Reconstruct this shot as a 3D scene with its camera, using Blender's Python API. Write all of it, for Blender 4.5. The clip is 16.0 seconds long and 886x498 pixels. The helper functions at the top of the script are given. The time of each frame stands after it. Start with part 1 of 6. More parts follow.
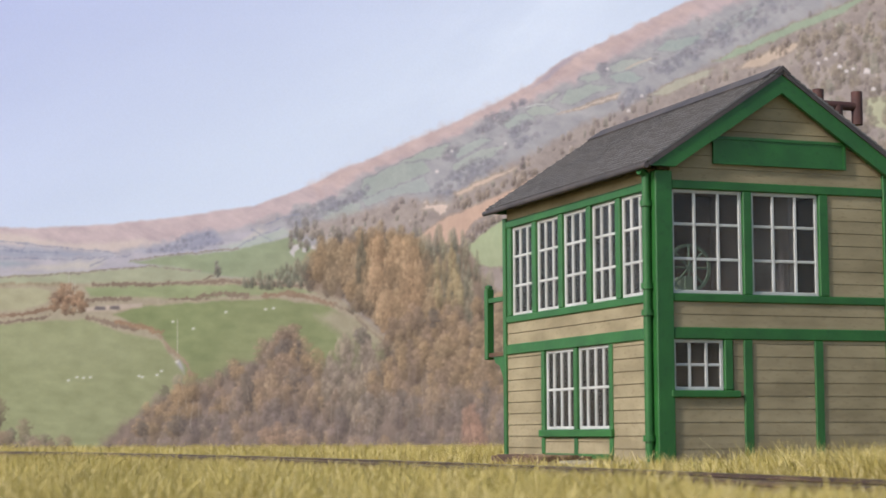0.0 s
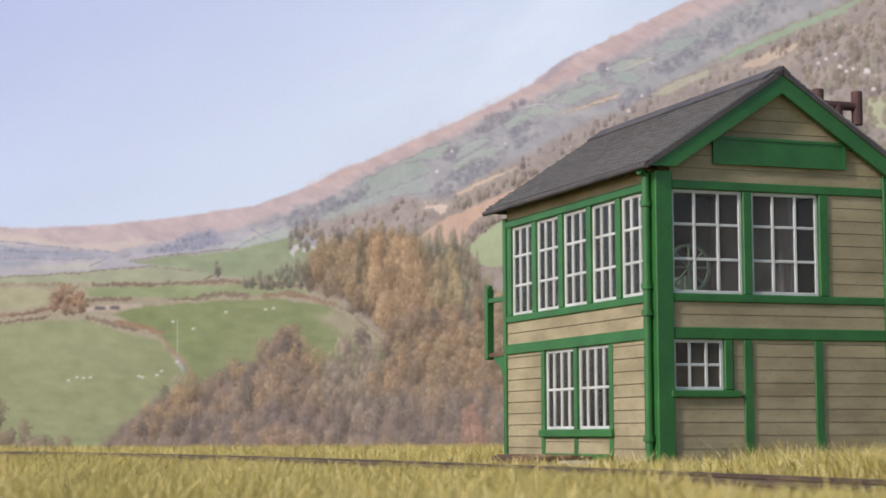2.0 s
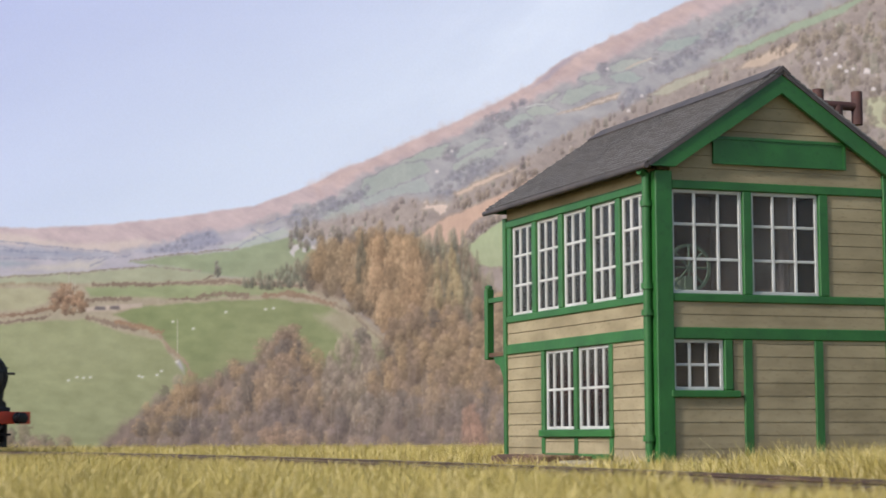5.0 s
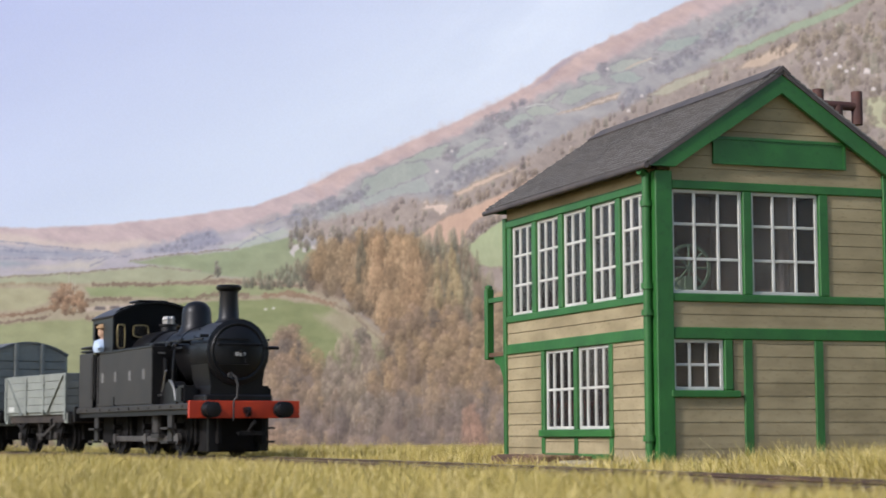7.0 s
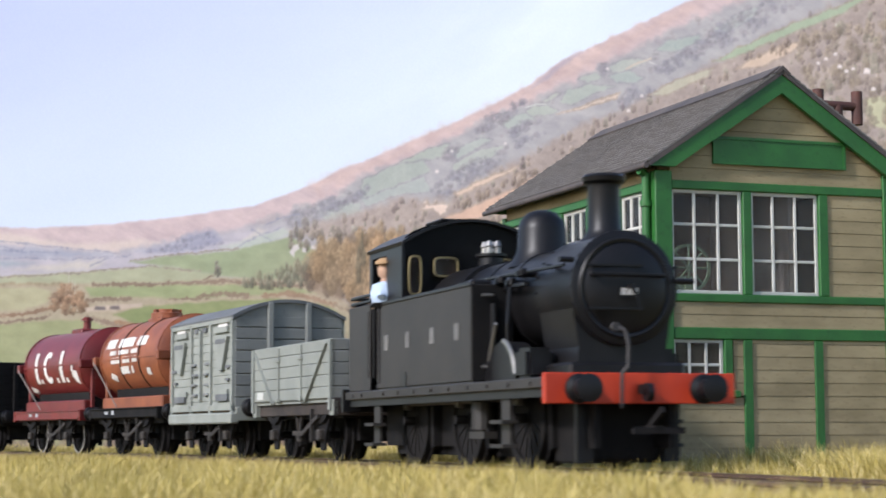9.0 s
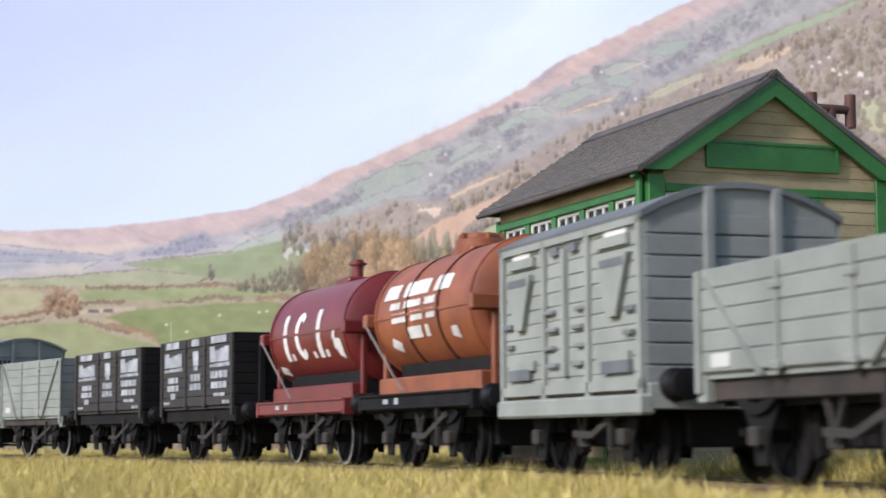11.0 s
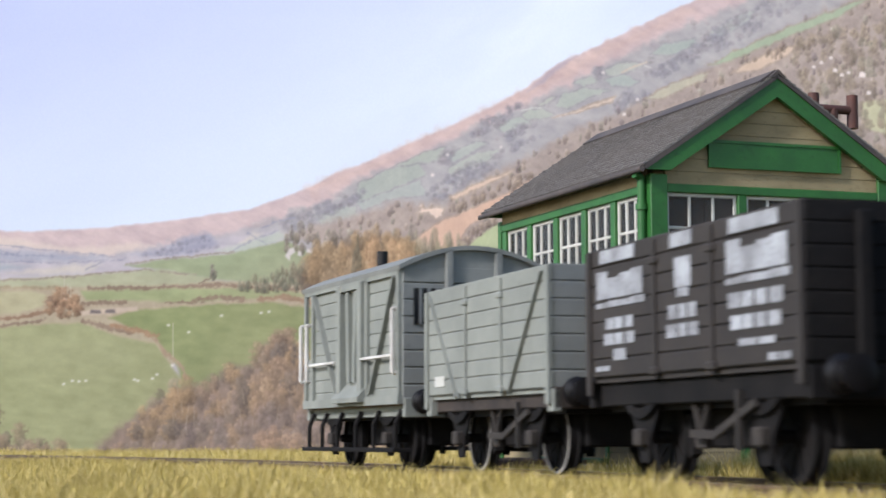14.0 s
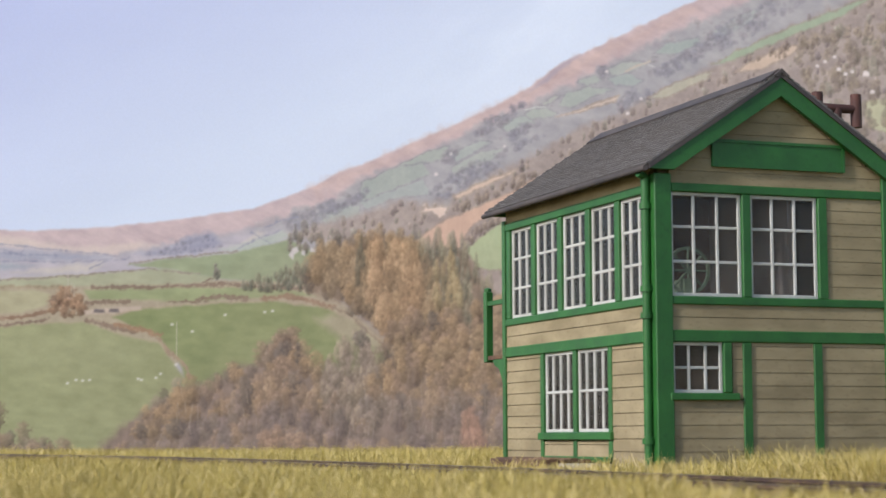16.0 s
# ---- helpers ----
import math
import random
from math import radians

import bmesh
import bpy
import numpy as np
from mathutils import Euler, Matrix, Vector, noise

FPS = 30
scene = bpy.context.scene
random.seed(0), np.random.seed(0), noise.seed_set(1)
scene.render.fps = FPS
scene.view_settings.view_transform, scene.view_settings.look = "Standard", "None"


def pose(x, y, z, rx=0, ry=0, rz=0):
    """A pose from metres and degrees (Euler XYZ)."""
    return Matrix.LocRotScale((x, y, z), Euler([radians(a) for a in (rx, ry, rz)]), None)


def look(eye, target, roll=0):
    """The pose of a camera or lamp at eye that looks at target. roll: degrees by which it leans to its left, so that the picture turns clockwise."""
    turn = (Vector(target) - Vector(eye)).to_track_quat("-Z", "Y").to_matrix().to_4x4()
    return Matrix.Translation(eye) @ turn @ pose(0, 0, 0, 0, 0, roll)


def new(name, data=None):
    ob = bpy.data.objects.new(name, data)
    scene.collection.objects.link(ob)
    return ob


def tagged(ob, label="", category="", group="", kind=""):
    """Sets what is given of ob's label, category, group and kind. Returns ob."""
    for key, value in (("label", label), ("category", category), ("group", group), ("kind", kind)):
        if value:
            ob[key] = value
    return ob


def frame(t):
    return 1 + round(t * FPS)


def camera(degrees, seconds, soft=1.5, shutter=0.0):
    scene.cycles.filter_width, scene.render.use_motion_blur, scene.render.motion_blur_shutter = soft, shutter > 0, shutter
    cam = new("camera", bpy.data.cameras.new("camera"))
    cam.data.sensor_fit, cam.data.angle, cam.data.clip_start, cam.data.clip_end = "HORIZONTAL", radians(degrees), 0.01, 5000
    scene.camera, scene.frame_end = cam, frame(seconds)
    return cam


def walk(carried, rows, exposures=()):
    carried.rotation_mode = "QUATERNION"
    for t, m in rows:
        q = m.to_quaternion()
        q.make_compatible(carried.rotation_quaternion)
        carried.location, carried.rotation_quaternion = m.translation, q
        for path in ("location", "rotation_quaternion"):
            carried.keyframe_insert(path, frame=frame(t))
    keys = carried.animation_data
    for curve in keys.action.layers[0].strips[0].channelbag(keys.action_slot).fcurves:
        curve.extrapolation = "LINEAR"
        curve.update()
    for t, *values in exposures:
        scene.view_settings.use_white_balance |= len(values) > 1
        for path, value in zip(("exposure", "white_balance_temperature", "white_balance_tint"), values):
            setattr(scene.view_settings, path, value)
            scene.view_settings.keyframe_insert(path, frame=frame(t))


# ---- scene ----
from math import cos, sin, atan, tan, pi, hypot, sqrt

# A 4 mm scale model railway: K turns full-size metres into model metres.
K = 1 / 76.2
RAIL = 0.26                      # rail top over the ground
EYE = (0.0, 0.0, (RAIL + 0.488) * K)
FOCAL = 3337.0                   # 784 / tan(half the field of view)
TILT = 5.603
ROLL = -0.235

cam = camera(2 * math.degrees(atan(784 / FOCAL)), 16.0, soft=1.7, shutter=0.4)


def aim(right, up):
    """The camera's pose, turned by small angles in degrees from its first aim."""
    a, e = radians(right), radians(TILT + up)
    way = Vector((sin(a) * cos(e), cos(a) * cos(e), sin(e)))
    return look(EYE, Vector(EYE) + way, ROLL)


# The camera stands still until it is nudged while the train passes, then settles.
NUDGE = [(0.0, 0, 0), (4.5, 0, 0), (7.0, 0, 0), (9.3, 0, 0), (10.4, 0.12, 0.06), (11.3, 0.205, 0.102), (11.5, 0.204, 0.108), (12.0, 0.18, 0.14),
         (12.5, 0.174, 0.158), (13.0, 0.172, 0.138), (13.5, 0.184, 0.108), (14.0, 0.134, 0.108), (14.5, 0.088, 0.094),
         (15.0, 0.055, 0.088), (15.5, 0.03, 0.084), (16.0, 0.026, 0.084)]
walk(cam, [(t, aim(r, u)) for t, r, u in NUDGE],
     [(t, 0.87 + e, 6250 - 350 * e, 14) for t, e in ((0.0, 0.0), (6.3, 0.03), (7.0, 0.07), (8.0, 0.2), (9.0, 0.34), (11.0, 0.3), (12.5, 0.26), (13.5, 0.27), (14.5, 0.2), (15.3, 0.07), (16.0, 0.0))])
cam.data.dof.use_dof = True
cam.data.dof.focus_distance = 37 * K
cam.data.dof.aperture_fstop = 108.0

# ---- light ----
world = bpy.data.worlds.new("world")
scene.world = world
world.use_nodes = True
wn = world.node_tree.nodes
sky = wn.new("ShaderNodeTexSky")
sky.sky_type, sky.sun_disc = "NISHITA", False
SUN_FROM = Vector((-0.72, -0.51, 0.56)).normalized()
sky.sun_elevation = math.asin(SUN_FROM.z)
sky.sun_rotation = math.atan2(SUN_FROM.x, SUN_FROM.y)
world.node_tree.links.new(sky.outputs[0], wn["Background"].inputs[0])
wn["Background"].inputs[1].default_value = 0.10
sun_data = bpy.data.lights.new("sun", "SUN")
sun_data.energy, sun_data.angle, sun_data.color = 2.05, radians(6), (1.0, 0.975, 0.95)
sun = new("sun", sun_data)
sun.matrix_world = look((0, 0, 2), Vector((0, 0, 2)) - SUN_FROM)


# ---- materials ----
def srgb(r, g, b):
    return tuple(((c / 255 + 0.055) / 1.055) ** 2.4 if c > 10 else c / 255 / 12.92 for c in (r, g, b)) + (1,)


def material(name, col, col2=None, rough=0.6, metal=0.0, scale=900.0, bump=0.1, island=None, obj_var=0.0, stain=None, spec=0.4, stretch=(1, 1, 1)):
    """A two-scale procedural surface. col, col2: base colours mixed by noise; island: more colours picked piece by piece."""
    m = bpy.data.materials.new(name)
    m.use_nodes = True
    nt = m.node_tree
    n, l = nt.nodes, nt.links
    b = n["Principled BSDF"]
    b.inputs["Roughness"].default_value, b.inputs["Metallic"].default_value = rough, metal
    b.inputs["Specular IOR Level"].default_value = spec
    tc = n.new("ShaderNodeTexCoord")
    mp = n.new("ShaderNodeMapping")
    mp.inputs["Scale"].default_value = stretch
    l.new(tc.outputs["Object"], mp.inputs[0])
    fine = n.new("ShaderNodeTexNoise")
    fine.inputs["Scale"].default_value, fine.inputs["Detail"].default_value = scale, 5
    big = n.new("ShaderNodeTexNoise")
    big.inputs["Scale"].default_value, big.inputs["Detail"].default_value = scale * 0.12, 3
    l.new(mp.outputs[0], fine.inputs["Vector"]), l.new(mp.outputs[0], big.inputs["Vector"])
    if island:
        geo, ramp = n.new("ShaderNodeNewGeometry"), n.new("ShaderNodeValToRGB")
        ramp.color_ramp.elements[0].color, ramp.color_ramp.elements[1].color = col, island[-1]
        for i, c in enumerate(island[:-1]):
            e = ramp.color_ramp.elements.new((i + 1) / len(island))
            e.color = c
        l.new(geo.outputs["Random Per Island"], ramp.inputs[0])
        patch, tone = n.new("ShaderNodeMapRange"), n.new("ShaderNodeHueSaturation")
        patch.inputs["From Min"].default_value, patch.inputs["From Max"].default_value = 0.35, 0.65
        patch.inputs["To Min"].default_value, patch.inputs["To Max"].default_value = 0.84, 1.08
        l.new(big.outputs[0], patch.inputs[0]), l.new(patch.outputs[0], tone.inputs["Value"]), l.new(ramp.outputs[0], tone.inputs["Color"])
        base = tone.outputs[0]
    else:
        mix = n.new("ShaderNodeMix")
        mix.data_type = "RGBA"
        mix.inputs["A"].default_value, mix.inputs["B"].default_value = col, col2 or tuple(c * 0.8 for c in col[:3]) + (1,)
        ramp = n.new("ShaderNodeMapRange")
        ramp.inputs["From Min"].default_value, ramp.inputs["From Max"].default_value = 0.35, 0.65
        l.new(big.outputs[0], ramp.inputs[0]), l.new(ramp.outputs[0], mix.inputs["Factor"])
        base = mix.outputs["Result"]
    if stain:
        st = n.new("ShaderNodeMix")
        st.data_type = "RGBA"
        mr = n.new("ShaderNodeMapRange")
        mr.inputs["From Min"].default_value, mr.inputs["From Max"].default_value, mr.inputs["To Max"].default_value = 0.55, 0.75, stain[1]
        l.new(fine.outputs[0], mr.inputs[0]), l.new(mr.outputs[0], st.inputs["Factor"])
        l.new(base, st.inputs["A"])
        st.inputs["B"].default_value = stain[0]
        base = st.outputs["Result"]
    if obj_var:
        oi, hs, mr = n.new("ShaderNodeObjectInfo"), n.new("ShaderNodeHueSaturation"), n.new("ShaderNodeMapRange")
        mr.inputs["To Min"].default_value, mr.inputs["To Max"].default_value = 1 - obj_var, 1 + obj_var
        l.new(oi.outputs["Random"], mr.inputs[0]), l.new(mr.outputs[0], hs.inputs["Value"]), l.new(base, hs.inputs["Color"])
        base = hs.outputs[0]
    l.new(base, b.inputs["Base Color"])
    if bump:
        bp = n.new("ShaderNodeBump")
        bp.inputs["Strength"].default_value, bp.inputs["Distance"].default_value = bump, 0.0003
        l.new(fine.outputs[0], bp.inputs["Height"]), l.new(bp.outputs[0], b.inputs["Normal"])
    return m


def glass(name):
    m = bpy.data.materials.new(name)
    m.use_nodes = True
    n, l = m.node_tree.nodes, m.node_tree.links
    out, tr, gl, mix, fr = n["Material Output"], n.new("ShaderNodeBsdfTransparent"), n.new("ShaderNodeBsdfGlossy"), n.new("ShaderNodeMixShader"), n.new("ShaderNodeFresnel")
    tr.inputs[0].default_value = (0.86, 0.87, 0.86, 1)
    gl.inputs["Roughness"].default_value = 0.06
    fr.inputs["IOR"].default_value = 1.22
    # Thin pale diffuse layer imitates the light reflected in the panes.
    veil, film = n.new("ShaderNodeBsdfDiffuse"), n.new("ShaderNodeMixShader")
    veil.inputs[0].default_value, film.inputs[0].default_value = (0.38, 0.31, 0.28, 1), 0.045
    l.new(tr.outputs[0], film.inputs[1]), l.new(veil.outputs[0], film.inputs[2])
    l.new(fr.outputs[0], mix.inputs[0]), l.new(film.outputs[0], mix.inputs[1]), l.new(gl.outputs[0], mix.inputs[2]), l.new(mix.outputs[0], out.inputs[0])
    return m


M_GREEN = material("green_gloss_paint", srgb(44, 98, 42), srgb(36, 84, 36), rough=0.45, bump=0.15, stain=(srgb(32, 64, 30), 0.45))
M_CREAM = material("stone_painted_boards", srgb(150, 136, 104), srgb(126, 113, 84), rough=0.8, scale=560, stain=(srgb(108, 93, 65), 0.55), obj_var=0.05, stretch=(1, 1, 2.5))
M_WHITE = material("white_window_paint", srgb(186, 184, 176), srgb(168, 166, 157), rough=0.5, bump=0.05, stain=(srgb(150, 142, 126), 0.35))
M_SLATE = material("slate", srgb(114, 110, 105), srgb(100, 97, 94), rough=0.8, scale=1500, bump=0.3, island=(srgb(106, 103, 98), srgb(118, 114, 108), srgb(101, 98, 95)))
# Darker colour of the slates' lower edges, which draws the course lines.
M_SLATE_EDGE = material("dark_slate_edge", srgb(78, 73, 69), srgb(60, 56, 54), rough=0.95, scale=1500)
M_SLATE_DARK = material("dark_slate_ridge", srgb(82, 74, 70), srgb(62, 58, 58), rough=0.8)
M_DARK = material("dark_interior", srgb(112, 92, 82), srgb(86, 70, 64), rough=0.9)
M_RUST = material("rusty_pipe", srgb(88, 54, 44), srgb(62, 40, 35), rough=0.7, bump=0.3)
M_GLASS = glass("window_glass")
M_TIMBER = material("weathered_timber", srgb(110, 84, 60), srgb(78, 58, 44), rough=0.85, bump=0.3)
M_CONCRETE = material("concrete", srgb(165, 155, 135), srgb(140, 130, 110), rough=0.9, bump=0.3)
M_RAIL = material("rusty_rail", srgb(84, 62, 50), srgb(58, 44, 38), rough=0.6, bump=0.2)
M_RAILTOP = material("worn_rail_head", srgb(120, 104, 94), srgb(90, 74, 64), rough=0.35, metal=0.7)
M_SLEEPER = material("stained_sleeper", srgb(70, 56, 52), srgb(50, 42, 42), rough=0.9, bump=0.3)
M_SOIL = material("straw_scatter_ground", srgb(150, 136, 74), srgb(110, 98, 54), rough=1.0, scale=500, bump=0.5)
M_GRASS = material("straw_grass", srgb(186, 168, 92), rough=0.9, bump=0, spec=0.1, island=(srgb(230, 210, 154), srgb(148, 132, 60), srgb(190, 170, 92), srgb(108, 98, 42), srgb(212, 190, 122), srgb(158, 146, 70)))


# ---- building helpers (full-size metres in, model metres out) ----
def part(name, bm, mat, parent=None, label="", m=None, smooth=False):
    me = bpy.data.meshes.new(name)
    bmesh.ops.recalc_face_normals(bm, faces=bm.faces)
    bmesh.ops.scale(bm, vec=(K, K, K), verts=bm.verts)
    bm.to_mesh(me)
    bm.free()
    for mt in mat if isinstance(mat, (list, tuple)) else (mat,):
        me.materials.append(mt)
    if smooth:
        me.shade_smooth()
        me.set_sharp_from_angle(angle=radians(38))
    ob = new(name, me)
    if parent:
        ob.parent = parent
    if m is not None:
        ob.matrix_basis = m
    if label:
        tagged(ob, label)
    return ob


def at(x, y, z, rx=0, ry=0, rz=0):
    """A pose from full-size metres."""
    return pose(x * K, y * K, z * K, rx, ry, rz)


def empty(name, m=None, **tags):
    ob = new(name)
    ob.empty_display_size = 0.01
    if m is not None:
        ob.matrix_basis = m
    return tagged(ob, **tags)


def block(bm, x0, x1, y0, y1, z0, z1, bev=0.0, seg=1):
    r = bmesh.ops.create_cube(bm, size=1)
    vs = r["verts"]
    for v in vs:
        v.co = ((x0 + x1) / 2 + v.co.x * (x1 - x0), (y0 + y1) / 2 + v.co.y * (y1 - y0), (z0 + z1) / 2 + v.co.z * (z1 - z0))
    if bev:
        es = list({e for v in vs for e in v.link_edges})
        bmesh.ops.bevel(bm, geom=es, offset=bev, segments=seg, affect="EDGES")
    return bm


def brick(*a, bev=0.0, seg=1):
    return block(bmesh.new(), *a, bev=bev, seg=seg)


def rod(bm, p, q, r, n=10, r2=None, caps=True):
    p, q = Vector(p), Vector(q)
    d = q - p
    res = bmesh.ops.create_cone(bm, cap_ends=caps, segments=n, radius1=r, radius2=r if r2 is None else r2, depth=d.length)
    m = Matrix.Translation((p + q) / 2) @ d.to_track_quat("Z", "Y").to_matrix().to_4x4()
    bmesh.ops.transform(bm, matrix=m, verts=res["verts"])
    return bm


def beam(bm, p, q, w, h):
    """A square bar from p to q."""
    p, q = Vector(p), Vector(q)
    d = q - p
    res = bmesh.ops.create_cube(bm, size=1)
    for v in res["verts"]:
        v.co = (v.co.x * w, v.co.y * h, v.co.z * d.length)
    bmesh.ops.transform(bm, matrix=Matrix.Translation((p + q) / 2) @ d.to_track_quat("Z", "Y").to_matrix().to_4x4(), verts=res["verts"])
    return bm


def lathe(bm, prof, m=None, n=28, close=True):
    """Turns a profile of (radius, height) round z; m places it."""
    rings = []
    for r, z in prof:
        rings.append([bm.verts.new((r * cos(2 * pi * i / n), r * sin(2 * pi * i / n), z)) for i in range(n)] if r > 1e-5 else [bm.verts.new((0, 0, z))])
    for a, b in zip(rings, rings[1:]):
        for i in range(n):
            j = (i + 1) % n
            if len(a) == 1 and len(b) == 1:
                continue
            if len(a) == 1:
                bm.faces.new((a[0], b[j], b[i]))
            elif len(b) == 1:
                bm.faces.new((a[i], a[j], b[0]))
            else:
                bm.faces.new((a[i], a[j], b[j], b[i]))
    if m is not None:
        bmesh.ops.transform(bm, matrix=m, verts=[v for r in rings for v in r])
    return bm


def extrude(bm, outline, axis, a, b):
    """Extrudes a 2D outline along an axis from a to b. axis x: outline (y, z); y: (x, z); z: (x, y)."""
    def put(p, q):
        return {"x": (q, p[0], p[1]), "y": (p[0], q, p[1]), "z": (p[0], p[1], q)}[axis]
    lo, hi = [bm.verts.new(put(p, a)) for p in outline], [bm.verts.new(put(p, b)) for p in outline]
    bm.faces.new(lo), bm.faces.new(hi[::-1])
    for i in range(len(outline)):
        j = (i + 1) % len(outline)
        bm.faces.new((lo[i], lo[j], hi[j], hi[i]))
    return bm


# ---- the track's line ----
def heading(s):
    if s > 14:
        s = 14
    if s >= -42:
        return 1.2611 + 0.003744 * s - 0.000215724 * s * s / 2
    return max(0.0, 0.9136 + 0.0275 * (s + 42))


LINE = {}
x, y = 2.5095, 23.875
STEP = 0.25
n_fore, n_back = 420, 760
for i in range(n_fore + 1):
    LINE[i] = (x, y)
    h = heading((i + 0.5) * STEP)
    x, y = x + cos(h) * STEP, y - sin(h) * STEP
x, y = LINE[0]
for i in range(0, -n_back, -1):
    h = heading((i - 0.5) * STEP)
    x, y = x - cos(h) * STEP, y + sin(h) * STEP
    LINE[i - 1] = (x, y)


def line_at(s, v=0.0):
    """The plan point at s along the track, v to the right-hand side of the way the train goes."""
    i = math.floor(s / STEP)
    f = s / STEP - i
    (ax, ay), (bx, by) = LINE[i], LINE[i + 1]
    h = heading(s)
    return ax + (bx - ax) * f - v * sin(h), ay + (by - ay) * f - v * cos(h)


# ---- ground, track and grass ----
def ground():
    bm = bmesh.new()
    xs, ys = np.linspace(-420, 420, 61), np.linspace(-320, 420, 53)
    vs = [[bm.verts.new((a, b, 0.05 * noise.noise((a * 0.3, b * 0.3, 0)) - 0.05)) for b in ys] for a in xs]
    for i in range(len(xs) - 1):
        for j in range(len(ys) - 1):
            bm.faces.new((vs[i][j], vs[i + 1][j], vs[i + 1][j + 1], vs[i][j + 1]))
    return tagged(part("ground", bm, M_SOIL), "straw-coloured scatter ground of the model layout", "ground", kind="structure")


ground()


def swept(prof, v0, s0, s1, step):
    bm, rings = bmesh.new(), []
    s = s0
    while s <= s1 + 1e-6:
        rings.append([bm.verts.new((*line_at(s, v0 + a), b)) for a, b in prof])
        s += step
    for a, b in zip(rings, rings[1:]):
        for i in range(len(prof)):
            j = (i + 1) % len(prof)
            bm.faces.new((a[i], a[j], b[j], b[i]))
    return bm


def track():
    t = empty("railway_track", label="rusty model railway track on dark sleepers", category="railway track", kind="structure")
    web = [(-0.075, 0.11), (0.075, 0.11), (0.075, 0.135), (0.02, 0.15), (0.02, 0.2), (0.04, 0.215), (0.04, 0.25), (-0.04, 0.25), (-0.04, 0.215), (-0.02, 0.2), (-0.02, 0.15), (-0.075, 0.135)]
    for v in (-0.65, 0.65):
        r = part("rail", swept(web, v, -150, 90, 1.0), M_RAIL, t)
        part("rail_head", swept([(-0.036, 0.251), (0.036, 0.251), (0.036, RAIL), (-0.036, RAIL)], v, -150, 90, 1.0), M_RAILTOP, r, "worn shiny running surface")
    me = None
    s = -46.0
    while s < 16:
        h = heading(s)
        x, y = line_at(s)
        if me is None:
            o = part("sleeper", brick(-0.13, 0.13, -1.2, 1.2, -0.02, 0.11, bev=0.02), M_SLEEPER, t)
            me = o.data
        else:
            o = new("sleeper", me)
            o.parent = t
        o.matrix_basis = at(x, y, 0, 0, 0, -math.degrees(h))
        s += 0.62
    bm = swept([(-1.9, -0.03), (1.9, -0.03), (1.35, 0.075), (-1.35, 0.075)], 0, -150, 90, 1.0)
    tagged(part("track_bed", bm, M_BED, t), "brown ballast bed")


M_BED = material("brown_ballast", srgb(128, 108, 78), srgb(92, 76, 58), rough=1.0, scale=1800, bump=0.8)
track()


def blades(name, pts, lo, hi, width, lean, rng, mat, label):
    """One mesh of bent grass blades at plan points (full-size metres)."""
    n = len(pts)
    clump = np.array([noise.noise((a * 0.9, b * 0.9, 8)) for a, b in pts])
    hgt = rng.uniform(lo, hi, n) * rng.uniform(0.75, 1.1, n) * np.clip(1 + 0.7 * clump, 0.6, 1.35)
    ang, tilt = rng.uniform(0, 2 * pi, n), rng.uniform(0, lean, n) * hgt
    dx, dy = np.cos(ang) * tilt, np.sin(ang) * tilt
    wa = rng.uniform(0, 2 * pi, n)
    wx, wy = np.cos(wa) * width, np.sin(wa) * width
    z0 = np.full(n, -0.08)
    V = np.empty((n, 5, 3))
    V[:, 0] = np.stack([pts[:, 0] - wx, pts[:, 1] - wy, z0], 1)
    V[:, 1] = np.stack([pts[:, 0] + wx, pts[:, 1] + wy, z0], 1)
    V[:, 2] = np.stack([pts[:, 0] + wx * 0.8 + dx * 0.4, pts[:, 1] + wy * 0.8 + dy * 0.4, hgt * 0.6], 1)
    V[:, 3] = np.stack([pts[:, 0] - wx * 0.8 + dx * 0.4, pts[:, 1] - wy * 0.8 + dy * 0.4, hgt * 0.6], 1)
    V[:, 4] = np.stack([pts[:, 0] + dx, pts[:, 1] + dy, hgt], 1)
    me = bpy.data.meshes.new(name)
    me.vertices.add(n * 5)
    me.vertices.foreach_set("co", (V * K).reshape(-1))
    base = np.arange(n)[:, None] * 5
    loops = np.concatenate([base + np.array([[0, 1, 2, 3]]), base + np.array([[3, 2, 4]])], 1).reshape(-1)
    me.loops.add(n * 7)
    me.loops.foreach_set("vertex_index", loops.astype(np.int32))
    me.polygons.add(n * 2)
    me.polygons.foreach_set("loop_start", (np.arange(n)[:, None] * 7 + np.array([[0, 4]])).reshape(-1).astype(np.int32))
    me.update(calc_edges=True)
    me.materials.append(mat)
    return tagged(new(name, me), label, "grass", kind="stuff")


TRACK_XY = np.array([LINE[i] for i in range(-n_back, n_fore)])


def off_track(p):
    """The signed distance of plan points from the track's centre line (right-hand side positive)."""
    out = np.empty(len(p))
    for i in range(0, len(p), 4000):
        q = p[i:i + 4000]
        d2 = ((q[:, None, :] - TRACK_XY[None, ::4]) ** 2).sum(2)
        j = d2.argmin(1) * 4
        t = TRACK_XY[np.minimum(j + 4, len(TRACK_XY) - 1)] - TRACK_XY[j]
        r = q - TRACK_XY[j]
        out[i:i + 4000] = np.sqrt(d2.min(1)) * np.where(t[:, 1] * r[:, 0] - t[:, 0] * r[:, 1] > 0, 1, -1)
    return out


BOX_AT, BOX_TURN, BOX_W, BOX_D = (3.6, 31.5), 0.3483, 4.68, 6.9


